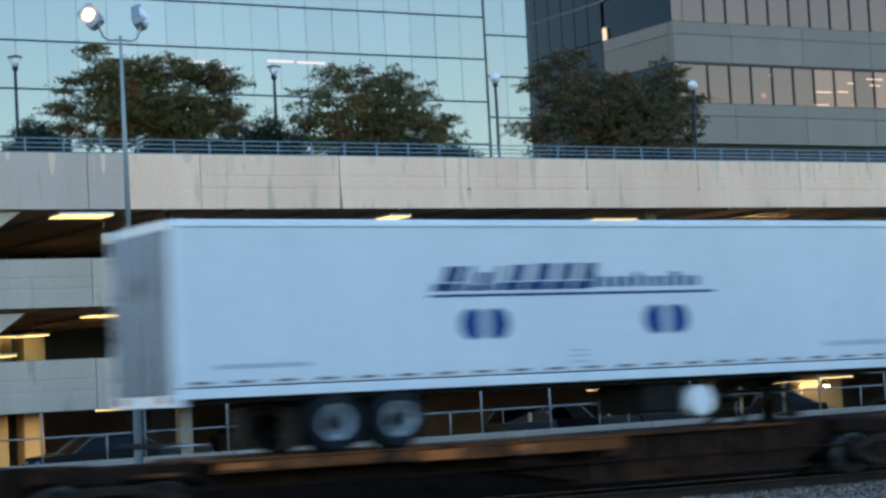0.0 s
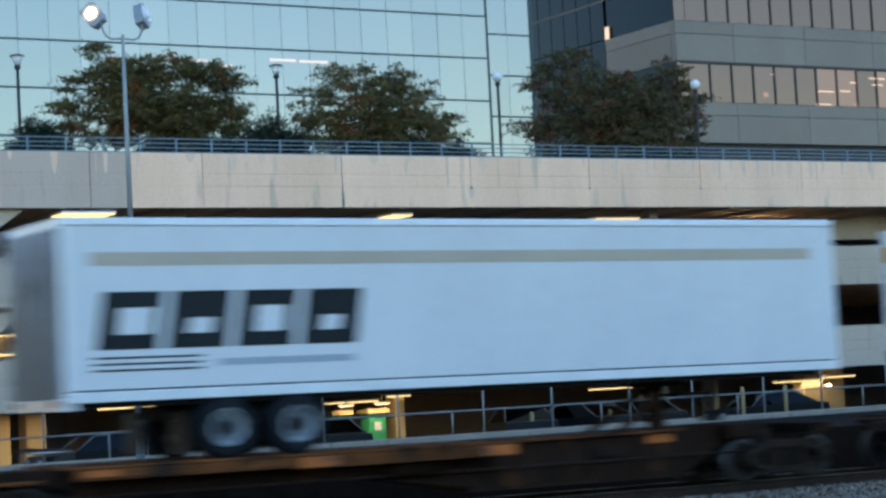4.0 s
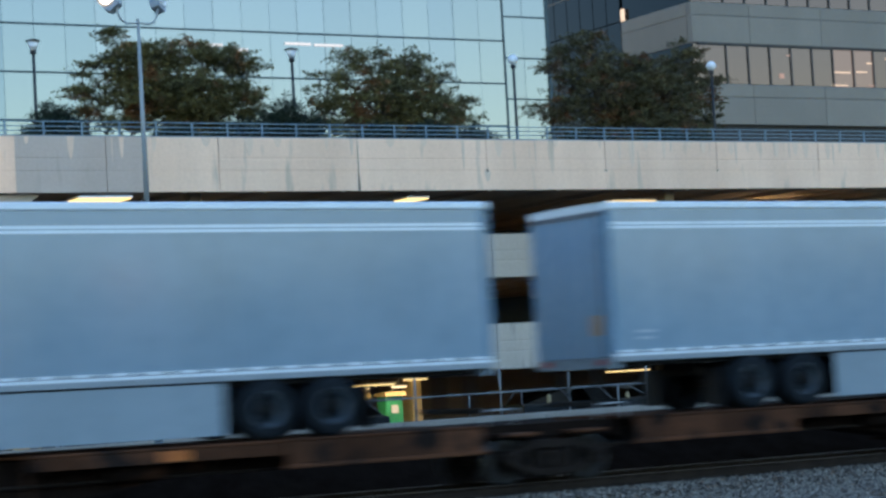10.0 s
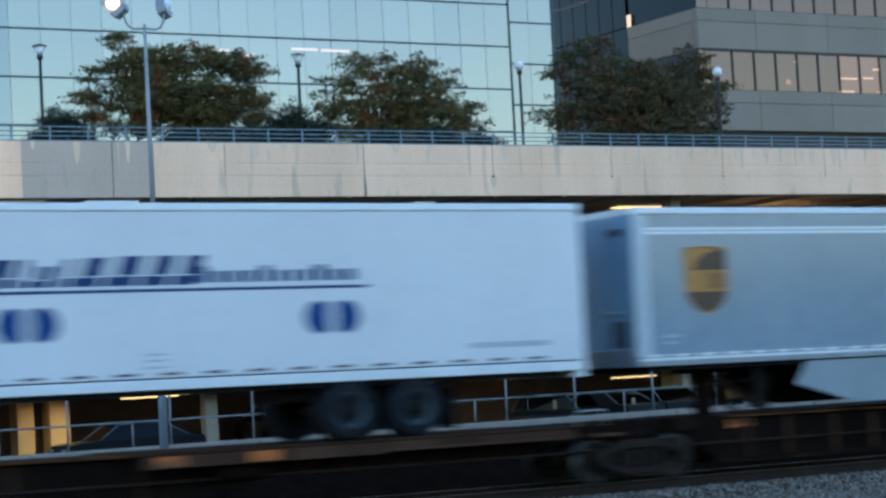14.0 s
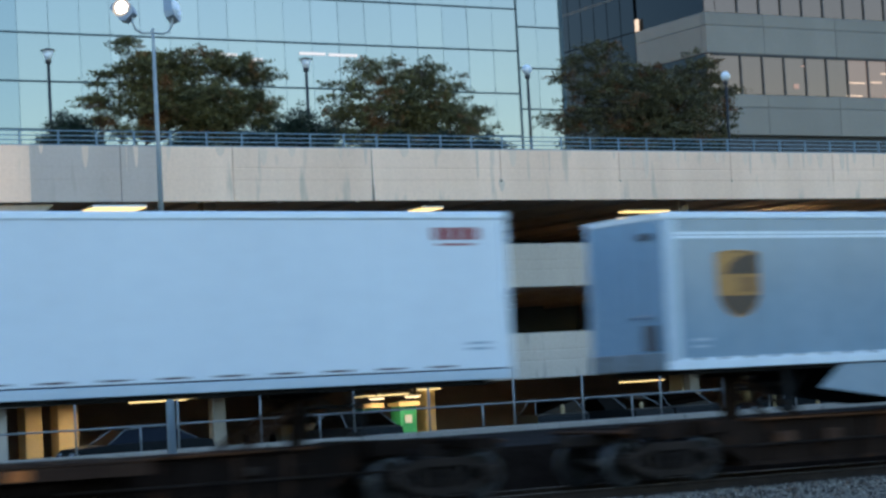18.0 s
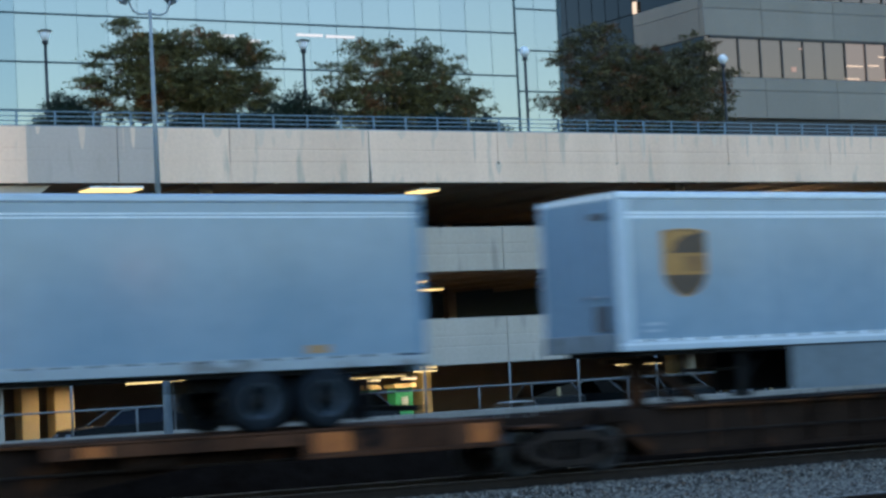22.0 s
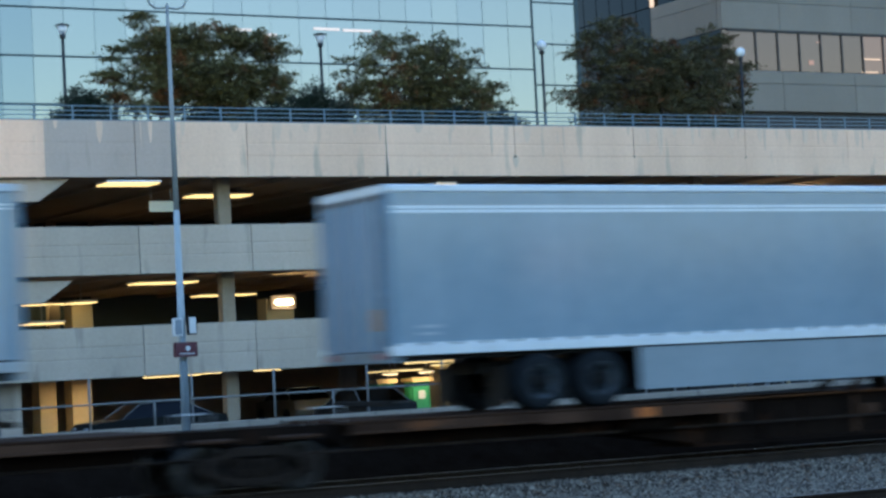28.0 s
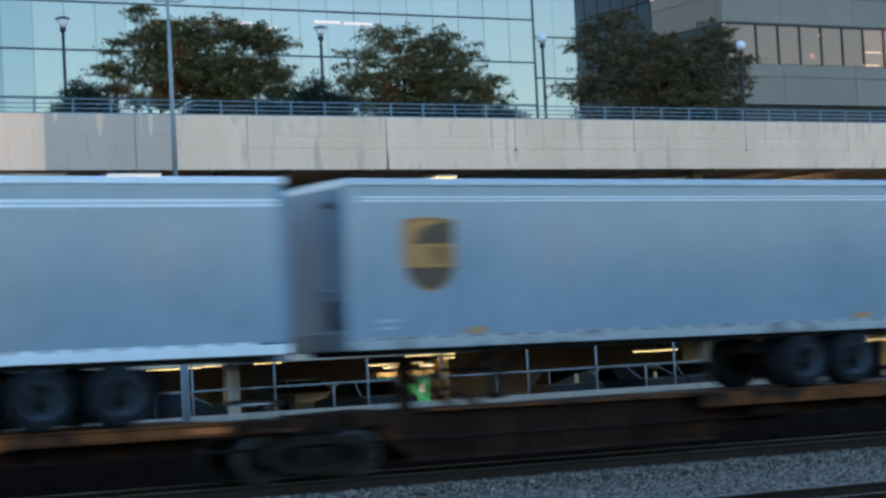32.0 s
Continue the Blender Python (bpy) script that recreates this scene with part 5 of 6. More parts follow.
def flatcar(trucks, wheel_ends, label, low, look_of):
    """look_of: materials of the spine and the deck."""
    x0 = trucks[0]
    car = thing("articulated_flatcar", label, "flatcar", (x0, TRACK_Y, 0), "flatcars of the train")
    for k, x in enumerate(trucks):
        truck(car, x - x0, x0)
    for k, (a, b) in enumerate(zip(trucks, trucks[1:])):
        unit(car, a - x0, b - x0, wheel_ends[k] == "R", int(a * 7), low, look_of)
    for e, s in ((0.0, -1), (trucks[-1] - x0, 1)):
        part("coupler", Geo().soft(min(e, e + s * 1.75), max(e, e + s * 1.75), -0.12, 0.12, 0.74, 0.98, 0.04), TRUCKSTEEL, car)
        part("end_sill", Geo().soft(min(e + s * 0.5, e + s * 0.95), max(e + s * 0.5, e + s * 0.95), -1.3, 1.3, 0.9, 1.08, 0.03, "y"), SPINE, car)
        part("platform_end", Geo().soft(min(e + s * 0.96, e + s * 1.15), max(e + s * 0.96, e + s * 1.15), -1.25, 1.25, 0.98, 1.04, 0.02, "y"), PLATFORM_DARK, car)
    MOVING.append((car, x0))
    return car


flatcar((-5.2, 12.26, 29.0, 46.3, 63.7, 80.0), "LLLLL", "brown articulated flatcar with orange patches under white trailers", False, (SPINE_BROWN, DECK_ORANGE))
flatcar((85.0, 102.45, 120.05, 137.7, 155.0, 171.1), "RRRRL", "rust-brown articulated flatcar under a container and grey trailers", True, (SPINE, PLATFORM))
flatcar((176.0, 192.0, 210.7, 227.6, 244.8, 260.2), "RRRRL", "dark brown articulated flatcar under grey and white trailers", False, (SPINE, PLATFORM_DARK))
flatcar((265.1, 282.2, 299.7, 316.6, 334.7, 350.4), "RRRRL", "rust-brown articulated flatcar under grey and orange trailers", True, (SPINE_BROWN, PLATFORM))
flatcar((355.5, 372.6, 390.4, 407.2), "RRL", "three-unit brown flatcar under grey trailers", False, (SPINE, PLATFORM_DARK))
flatcar((411.9, 427.4, 445.2, 463.0, 480.5), "RRRR", "brown articulated flatcar under the last grey trailers", False, (SPINE_BROWN, DECK_ORANGE))


# ---- the train: road trailers ----
def road_wheel_meshes():
    t = Geo()
    for y0 in (-0.165, 0.165):
        t.turned([(y0 - 0.13, 0.30), (y0 - 0.14, 0.40), (y0 - 0.12, 0.485), (y0 - 0.07, 0.505), (y0 + 0.07, 0.505), (y0 + 0.12, 0.485), (y0 + 0.14, 0.40), (y0 + 0.13, 0.30), (y0, 0.28), (y0 - 0.13, 0.30)], "y", (0, 0, 0), 30, False)
    r = Geo().turned([(-0.285, 0.325), (-0.30, 0.31), (-0.285, 0.29), (-0.20, 0.235), (-0.15, 0.23)], "y", (0, 0, 0), 24, False)
    d = Geo().turned([(-0.15, 0.232), (-0.12, 0.15), (-0.125, 0.13)], "y", (0, 0, 0), 24)
    for k in range(8):
        a = math.pi * k / 4
        d.tube((0.19 * math.cos(a), -0.2, 0.19 * math.sin(a)), (0.19 * math.cos(a), -0.235, 0.19 * math.sin(a)), 0.02, n=6)
    h = Geo().turned([(-0.12, 0.13), (-0.24, 0.115), (-0.27, 0.09), (-0.28, 0.02)], "y", (0, 0, 0), 18)
    return t, r, d, h


t, r, d, h = road_wheel_meshes()
DISC_PALE, DISC_DARK = shared_mesh(d, "disc", RIMDISC), shared_mesh(d, "disc", RIMBLACK)
HUB = shared_mesh(h, "hub", CHASSIS)
TYRES, RIMS_PALE, RIMS_DARK = shared_mesh(t, "tyres", TYRE), shared_mesh(r, "rim", RIM), shared_mesh(r, "rim", RIMDARK)


def running_gear(tr, wheels, n, rear_right, m, pale):
    a, b = wheels
    part("slider", Geo().soft(a - 0.9, b + 0.9, -0.55, 0.55, 1.78, 2.0, 0.03), m, tr, "trailer bogie slider")
    for x in wheels:
        part("axle", Geo().turned([(-0.95, 0.07), (0.95, 0.07)], "y", (x, 0, 1.605), 12), CHASSIS, tr)
        for s in (-1, 1):
            w = part("wheel", TYRES, TYRE, tr, "dual road wheel")
            w.location = (x, 1.0 * s, 1.605)
            w.rotation_euler = (0, 0.4 * x, 0 if s < 0 else math.pi)
            part("rim", RIMS_PALE if pale else RIMS_DARK, RIM, w)
            part("disc", DISC_PALE if pale else DISC_DARK, RIM, w)
            part("hub", HUB, CHASSIS, w)
    e = b + 0.75 if rear_right else a - 0.75
    for s in (-1, 1):
        part("mudflap", Geo().soft(e - 0.015, e + 0.015, s * 0.98 - 0.3, s * 0.98 + 0.3, 1.2, 1.9, 0.005, "z"), BLACK, tr)
    f = n - 3.0 if not rear_right else 3.0
    for s in (-1, 1):
        leg = part("landing_leg", Geo().soft(f - 0.07, f + 0.07, s * 0.95 - 0.07, s * 0.95 + 0.07, 1.32, 2.06, 0.02, "z"), m, tr)
        part("foot", Geo().soft(f - 0.15, f + 0.15, s * 0.95 - 0.13, s * 0.95 + 0.13, 1.22, 1.32, 0.03, "y"), CHASSIS, leg)
        part("brace", Geo().tube((f, s * 0.95, 1.45), (f + (0.8 if rear_right else -0.8), s * 0.6, 2.02), 0.03), m, tr)
    part("cross_tube", Geo().tube((f, -0.95, 1.75), (f, 0.95, 1.75), 0.035), m, tr)


SEAMS = {}


def box_trailer(x, n, wheels, rear_right, look_of, label, zb=2.10, zt=5.03, gear=CHASSIS, pale=False, skirt=None):
    """look_of: side, end, lower rail, upper rail and roof materials."""
    if x > 310:  # the rearmost trailers ride a little higher
        zb, zt = zb + 0.06, zt + 0.10
    else:
        zt += 0.045
    side, end, lower, upper, roof = look_of
    tr = thing("road_trailer", label, "trailer", (x, TRACK_Y, 0), "trailers on the train")
    part("body", Geo().box(0.06, n - 0.06, -1.27, 1.27, zb + 0.2, zt - 0.12), side, tr)
    part("floor", Geo().box(0.1, n - 0.1, -1.2, 1.2, zb + 0.02, zb + 0.195), CHASSIS, tr)
    part("underframe", Geo().soft(0.4, n - 0.4, -1.12, 1.12, zb - 0.09, zb + 0.018, 0.02), CHASSIS, tr)
    part("roof", Geo().prism([(-1.2, zt - 0.118), (1.2, zt - 0.118), (1.18, zt - 0.02), (0.6, zt + 0.0), (-0.6, zt + 0.0), (-1.18, zt - 0.02)], "x", 0.07, n - 0.07), roof, tr)
    for s in (-1, 1):
        y0, y1 = sorted((s * 1.215, s * 1.30))
        part("top_rail", Geo().soft(0.0, n, y0, y1, zt - 0.16, zt - 0.015, 0.03), upper, tr)
        g = Geo().soft(0.0, n, y0, y1, zb, zb + 0.17, 0.012)
        part("bottom_rail", g, GREYRAIL if lower is WHITERAIL and side is GREYSIDE and x < 240 else CORNER if 310 < x < 330 else lower, tr)
        if s < 0:
            lug = Geo().box(0.02, n - 0.02, -1.31, -1.3005, zb + 0.10, zb + 0.15)
            k = 0.15
            while side is GREYSIDE and k < n - 0.5:
                lug.box(k, k + 0.44, -1.296, -1.272, zb + 0.17, zb + 0.215)
                k += 0.61
            part("lug_strip", lug, lower, tr)
        for e in (0.0, n - 0.1):
            at_front = (e == 0.0) == rear_right
            if side is GREYSIDE and at_front:
                e = 0.0 if rear_right else n - 0.3
                part("corner_post", Geo().soft(e, e + 0.3, y0, y1, zb + 0.175, zt - 0.165, 0.035, "z"), CORNER if upper is WHITERAIL else GREYSIDE, tr, "bright rounded corner extrusion" if upper is WHITERAIL else "")
            else:
                part("corner_post", Geo().soft(e, e + 0.1, y0, y1, zb + 0.175, zt - 0.165, 0.02, "z"), upper if side is not GREYSIDE else end, tr)
    key = (zb, zt, side.name)
    if key not in SEAMS:
        SEAMS[key] = shared_mesh(Geo().box(-0.03, 0.03, -1.2735, -1.2702, zb + 0.23, zt - 0.17), "side_seam", side)
    k = 1.22
    while k < n - 0.4:
        part("side_seam", SEAMS[key], side, tr).location = (k, 0, 0)
        k += 1.22
    rear, front = (n, 0.0) if rear_right else (0.0, n)
    d = 1 if rear_right else -1
    for s in (-1, 1):
        x0, x1 = sorted((rear - d * 0.05, rear + d * 0.005))
        y0, y1 = sorted((s * 0.01, s * 1.2))
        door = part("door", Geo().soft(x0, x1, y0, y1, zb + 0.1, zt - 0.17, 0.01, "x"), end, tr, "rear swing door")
        for q in (0.28, 0.8):
            part("lock_rod", Geo().tube((rear + d * 0.035, s * q, zb + 0.08), (rear + d * 0.035, s * q, zt - 0.2), 0.018), GALV, door)
        for z in (zb + 0.35, zb + 1.05, zb + 1.75, zb + 2.4):
            part("hinge", Geo().box(min(rear, rear + d * 0.03), max(rear, rear + d * 0.03), min(s * 1.02, s * 1.21), max(s * 1.02, s * 1.21), z, z + 0.08), end, door)
        part("tail_lamp", Geo().soft(min(rear + d * 0.006, rear + d * 0.03), max(rear + d * 0.006, rear + d * 0.03), s * 0.9 - 0.12, s * 0.9 + 0.12, zb - 0.05, zb + 0.06, 0.02, "x"), RED, tr)
    part("rear_sill", Geo().soft(min(rear - d * 0.2, rear + d * 0.01), max(rear - d * 0.2, rear + d * 0.01), -1.25, 1.25, zb - 0.12, zb + 0.09, 0.02, "y"), ENDSILL if side is GREYSIDE else lower, tr)
    if side is GREYSIDE:
        x0, x1 = sorted((rear + d * 0.006, rear + d * 0.03))
        header = part("rear_header", Geo().soft(x0, x1, -1.22, 1.22, zt - 0.165, zt - 0.02, 0.01, "x"), CORNER, tr, "bright header over the doors")
        part("header_gap", Geo().soft(x0, x1, -1.2, 1.2, zt - 0.26, zt - 0.17, 0.005, "x"), CONNECTOR, header, "dark gap under the header")
        part("door_seal", Geo().soft(x0, x1, -1.06, -1.0, zb + 0.1, zt - 0.265, 0.005, "x"), CONNECTOR, tr, "dark upright door seal")
    g = Geo().soft(rear - d * 0.1 - 0.05, rear - d * 0.1 + 0.05, -1.15, 1.15, 1.3, 1.4, 0.02, "y")
    for s in (-1, 1):
        g.box(rear - d * 0.1 - 0.04, rear - d * 0.1 + 0.04, s * 0.55 - 0.05, s * 0.55 + 0.05, 1.4, zb - 0.1)
    part("rear_guard", g, gear, tr)
    x0, x1 = sorted((front, front + d * 0.058))
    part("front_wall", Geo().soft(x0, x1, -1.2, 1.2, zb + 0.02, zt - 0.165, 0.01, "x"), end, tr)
    x0, x1 = sorted((front - d * 0.004, front - d * 0.06))
    part("service_box", Geo().soft(x0, x1, -1.0, -0.55, zb + 0.38, zb + 0.86, 0.03, "x"), CONNECTOR, tr, "dark air and light connector box")
    part("end_sill", Geo().soft(x0, x1, -1.2, 1.2, zb + 0.0, zb + 0.34, 0.02, "y"), ENDSILL if side is not ORANGE else end, tr, "grimy band along the foot of the end wall")
    for q in (-0.6, 0.0, 0.6):
        part("end_rib", Geo().soft(min(front - d * 0.02, front), max(front - d * 0.02, front), q - 0.03, q + 0.03, zb + 0.9, zt - 0.6, 0.008, "z"), end, tr)
    hose = Geo().path([(front - d * 0.08, -0.95 + 0.12 * q, zb + 1.0 + 0.05 * (q % 2)) for q in range(7)], 0.018)
    part("air_hose", hose, GREYRAIL, tr)
    part("vent", Geo().soft(x0, x1, -0.95, -0.5, zt - 0.5, zt - 0.38, 0.03, "x"), CONNECTOR, tr, "small dark vent")
    part("coupler_plate", Geo().soft(min(front + d * 0.3, front + d * 1.9), max(front + d * 0.3, front + d * 1.9), -0.9, 0.9, zb - 0.06, zb + 0.015, 0.02), CHASSIS, tr)
    running_gear(tr, wheels, n, rear_right, gear, pale)
    if skirt:
        a, b, taper, zl = (*skirt, 1.22)[:4]
        for s in (-1, 1):
            y0, y1 = sorted((s * 1.235, s * 1.262))
            if rear_right:
                poly = [(a + taper * 0.2, zb - 0.03), (b, zb - 0.03), (b, zl), (a + taper, zl), (a, zl + (0.42 if taper else 0))]
            else:
                poly = [(a, zb - 0.03), (b - taper * 0.2, zb - 0.03), (b, zl + (0.42 if taper else 0)), (b - taper, zl), (a, zl)]
            part("side_skirt", Geo().prism(poly, "y", y0, y1), (SKIRT_GRIMY if 310 < x < 330 else SKIRT) if s < 0 else BLACK, tr, "grey aerodynamic side skirt" if s < 0 else "black-backed side skirt")
    MOVING.append((tr, x))
    return tr


def decal(tr, name, poly, m, label="", lift=0.0, y=-1.2742):
    """A thin painted shape on the near side: points are along the trailer and up."""
    p = part(name, Geo().prism(poly, "y", y - 0.002 - lift, y - lift), m, tr, label)
    return p


def rect(x0, x1, z0, z1, lean=0.0):
    return [(x0, z0), (x1, z0), (x1 + lean, z1), (x0 + lean, z1)]


def shield(tr, c, w=1.04, h=1.24):
    """A rounded shield: thin gold rim, brown field, a gold bow at one upper side and a gold middle band with a dull patch."""
    top = 4.28 if tr.location.x < 310 else 4.37
    pts = [(-0.5, 0.0), (-0.3, 0.03), (0.0, 0.045), (0.3, 0.03), (0.5, 0.0), (0.5, -0.58), (0.475, -0.70), (0.40, -0.82), (0.27, -0.92), (0.12, -0.98), (0.0, -1.0), (-0.12, -0.98), (-0.27, -0.92), (-0.40, -0.82), (-0.475, -0.70), (-0.5, -0.58)]

    def shape(poly):
        return [(c + px * w, top + pz * h) for px, pz in poly][::-1]
    decal(tr, "emblem_border", shape(pts), GOLD, "gold shield emblem border")
    decal(tr, "emblem_field", shape([(px * 0.94, (pz + 0.48) * 0.95 - 0.48) for px, pz in pts]), BROWN, "brown shield emblem field", 0.003)
    decal(tr, "emblem_band", shape([(-0.47, -0.33), (0.47, -0.33), (0.47, -0.56), (0.45, -0.66), (-0.45, -0.66), (-0.47, -0.56)]), GOLD, "gold band on the emblem", 0.006)
    decal(tr, "emblem_bow", shape([(-0.47, -0.325), (-0.30, -0.325), (-0.20, -0.17), (0.0, -0.075), (0.36, -0.02), (-0.05, 0.01), (-0.47, -0.02)]), GOLD, "gold bow on the emblem", 0.006)
    decal(tr, "emblem_patch", shape([(-0.02, -0.38), (0.44, -0.38), (0.44, -0.61), (-0.02, -0.61)]), DULLGOLD, "dull bronze patch on the band", 0.009)


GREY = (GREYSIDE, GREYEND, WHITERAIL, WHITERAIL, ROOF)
GREY45 = (GREYSIDE, GREYEND, PALERAIL, CORNER, ROOF)
WHITE = (WHITESIDE, SHADED_END, WHITERAIL, WHITERAIL, ROOF)
WORN = (WORNWHITE, WORNEND, WORNWHITE, WORNWHITE, ROOF)


def grey_details(tr, n, c, long_one):
    shield(tr, c)
    if long_one:
        up = 0.09 if tr.location.x > 310 else 0.03
        for z in (4.525 + up, 4.60 + up):
            decal(tr, "white_line", rect(0.12, n - 0.12, z, z + 0.055), WHITERAIL, "thin white line along the side")
    decal(tr, "number_bar", rect(0.55, 1.0, 2.62, 2.68), GREYINK, "grey stencilled bar")
    decal(tr, "number_bar", rect(0.55, 0.95, 2.50, 2.55), GREYINK, "grey stencilled bar")
    if not long_one:
        for q in (2.3, n - 2.3):
            decal(tr, "placard", rect(q, q + 0.42, 2.36, 2.50), AMBER, "amber placard")
        up = 0.11 if tr.location.x > 310 else 0.06
        for z in (4.585 + up, 4.645 + up):
            decal(tr, "white_line", rect(0.12, n - 0.12, z, z + 0.028), WHITERAIL, "thin white line along the side")


def grey53(x, n, wheels, rear_right, skirt, c, label):
    tr = box_trailer(x, n, wheels, rear_right, GREY, label, skirt=skirt)
    grey_details(tr, n, c, True)
    if not rear_right:
        part("placard", Geo().box(-0.012, -0.006, -1.0, -0.62, 2.60, 2.98), AMBER, tr, "amber placard on the door")
    return tr


def grey45(x, n, wheels, rear_right, c, label):
    tr = box_trailer(x, n, wheels, rear_right, GREY45, label, zt=5.01)
    grey_details(tr, n, c, False)
    return tr


def striped_white(x, n, wheels, rear_right, label, band, emblems, reefer=False, up=0.0):
    """White trailer with a navy band of plain blocks and two blue emblems."""
    tr = box_trailer(x, n, wheels, rear_right, WHITE, label, pale=x < 20, zt=5.1 if reefer else 5.03)
    rng = random.Random(int(x))
    b0, b1 = band
    f = (b1 - b0) / 6.3
    # the name as a row of leaning blocks, broad ones first and low narrow ones after
    base, k = 3.79 + up, b0 + 0.05
    for w, h in ((0.50, 0.44), (0.16, 0.44), (0.34, 0.33), (0.16, 0.44), (0.46, 0.46), (0.50, 0.48), (0.44, 0.48), (0.40, 0.48)):
        lean = 0.4 * h
        decal(tr, "name_block", rect(k, k + w * f, base, base + 0.32 * h, lean * 0.32), NAVY, "navy name block")
        decal(tr, "name_block", rect(k + 0.30 * w * f + lean * 0.36, k + w * f + lean * 0.36, base + 0.36 * h, base + h, lean * 0.64), NAVY, "navy name block")
        k += (w + 0.06) * f
    k = b0 + 3.45 * f
    for q in range(11):
        w = (0.13 + 0.08 * rng.random()) * f
        decal(tr, "name_block", rect(k, k + w, base + 0.03, base + 0.22 + (0.08 if q % 4 == 0 else 0)), STEELBLUE, "small steel blue name block")
        k += w + 0.07
    decal(tr, "underline", rect(b0, b1, 3.685 + up, 3.735 + up), NAVY, "navy line")
    for c in emblems:
        for s in (-1, 1):
            xx, z = c + s * 0.27, 3.2 + up * 1.2
            ring = [(xx + 0.25 * math.cos(math.pi * q / 8), z + 0.28 * math.sin(math.pi * q / 8)) for q in range(16)]
            decal(tr, "emblem", ring, BLUE, "blue emblem disc")
        decal(tr, "emblem_bar", rect(c - 0.11, c + 0.11, z - 0.27, z + 0.27), PALEINK, "pale emblem centre", 0.003)
    decal(tr, "web_bar", rect(0.75, 2.5, 2.57, 2.65), PALEINK, "pale grey lettering bar")
    decal(tr, "web_bar", rect(13.9, 15.6, 2.57, 2.67), PALEINK, "pale grey lettering bar")
    for z in (2.45, 2.56, 2.66):
        decal(tr, "number_bar", rect(7.85, 8.2, z, z + 0.03), GREYINK)
    k = 0.3
    while k < n - 0.6:
        decal(tr, "tape", rect(k, k + 0.36, 2.335, 2.38), DARKTAPE, "dark reflective tape")
        k += 0.78
    if not rear_right:
        tank = part("fuel_tank", Geo().turned([(-0.25, 0.27), (-0.22, 0.30), (0.22, 0.30), (0.25, 0.27)], "y", (10.85, -0.95, 1.64), 24), OFFWHITE, tr, "white round tank end")
        part("strap", Geo().turned([(-0.03, 0.305), (0.03, 0.305)], "y", (10.85, -0.95, 1.64), 24), GREYRAIL, tank)
        part("gear_box", Geo().soft(9.6, 10.5, -1.0, 0.6, 1.45, 2.0, 0.05), CHASSIS, tr)
    if reefer:
        unit_ob = part("cooling_unit", Geo().soft(-0.58, -0.004, -1.12, 1.12, 2.75, 4.85, 0.06, "z"), BLACK, tr, "black refrigeration unit")
        part("lower_panel", Geo().soft(-0.03, -0.005, -1.15, 1.15, 2.16, 2.74, 0.01, "x"), BLACK, tr, "black panel under the cooling unit")
        part("lower_cover", Geo().soft(-0.62, -0.585, -1.0, 1.0, 2.95, 3.75, 0.02, "x"), WHITESIDE, unit_ob, "white louvred cover")
        for q in range(7):
            part("louvre", Geo().box(-0.635, -0.622, -0.95, -0.35, 3.05 + q * 0.09, 3.09 + q * 0.09), GREYRAIL, unit_ob)
        part("side_cover", Geo().soft(-0.5, -0.06, -1.135, -1.121, 2.9, 3.8, 0.02, "y"), WHITESIDE, unit_ob)
        part("fan_cover", Geo().turned([(-0.03, 0.5), (0, 0.5)], "x", (-0.585, 0, 4.3), 24), DARKMETAL, unit_ob)
    return tr


def name_panel(tr, x0, x1, z0, z1, seed):
    """Yellow panel with dark bars in place of a name."""
    rng = random.Random(seed)
    p = decal(tr, "name_panel", rect(x0, x1, z0, z1), YELLOW, "yellow name panel with a dark border", 0.032)
    part("border", Geo().box(x0, x1, -1.3105, -1.3085, z0, z0 + 0.03).box(x0, x1, -1.3105, -1.3085, z1 - 0.03, z1), BROWN, p)
    k = x0 + (x1 - x0) * 0.22
    while k < x1 - (x1 - x0) * 0.22:
        w = rng.uniform(0.08, 0.26)
        part("bar", Geo().box(k, k + w, -1.3105, -1.3085, z0 + (z1 - z0) * 0.36, z0 + (z1 - z0) * 0.62), BROWN, p)
        k += w + rng.uniform(0.06, 0.16)


striped_white(13.25, 16.2, (2.94, 4.17), False, "white box trailer with navy name band, rear doors leading", (4.9, 11.2), (6.02, 10.05))
striped_white(30.6, 16.05, (2.85, 4.08), False, "white box trailer with navy name band, doors leading", (4.45, 11.36), (5.53, 10.41), up=0.13)

# worn white container on an orange-red chassis
tr = box_trailer(47.95, 16.0, (2.95, 4.2), False, WORN, "worn white container with yellow name panel on an orange-red chassis", gear=REDCHASSIS, pale=True)
ribs = Geo()
for k in range(14):
    ribs.soft(0.9 + k * 1.08, 1.02 + k * 1.08, -1.30, -1.272, 2.4, 4.85, 0.012, "z")
part("side_ribs", ribs, WORNWHITE, tr)
part("chassis_beam", Geo().soft(0.2, 15.8, -0.5, 0.5, 1.86, 2.09, 0.03), REDCHASSIS, tr, "orange-red chassis beam")
part("chassis_leg", Geo().soft(14.2, 14.45, -1.1, -0.9, 1.15, 2.08, 0.02, "z"), REDCHASSIS, tr)
part("chassis_bolster", Geo().soft(0.1, 0.5, -1.25, 1.25, 1.9, 2.09, 0.03, "y"), REDCHASSIS, tr)
part("name_stripe", Geo().box(-0.012, -0.006, -1.2, 1.2, 4.25, 4.6), YELLOW, tr, "yellow stripe on the doors")
part("name_stripe", Geo().box(-0.012, -0.006, -1.1, -0.3, 2.9, 3.5), YELLOW, tr, "yellow label on the doors")
name_panel(tr, 9.75, 13.25, 4.10, 4.70, 1)
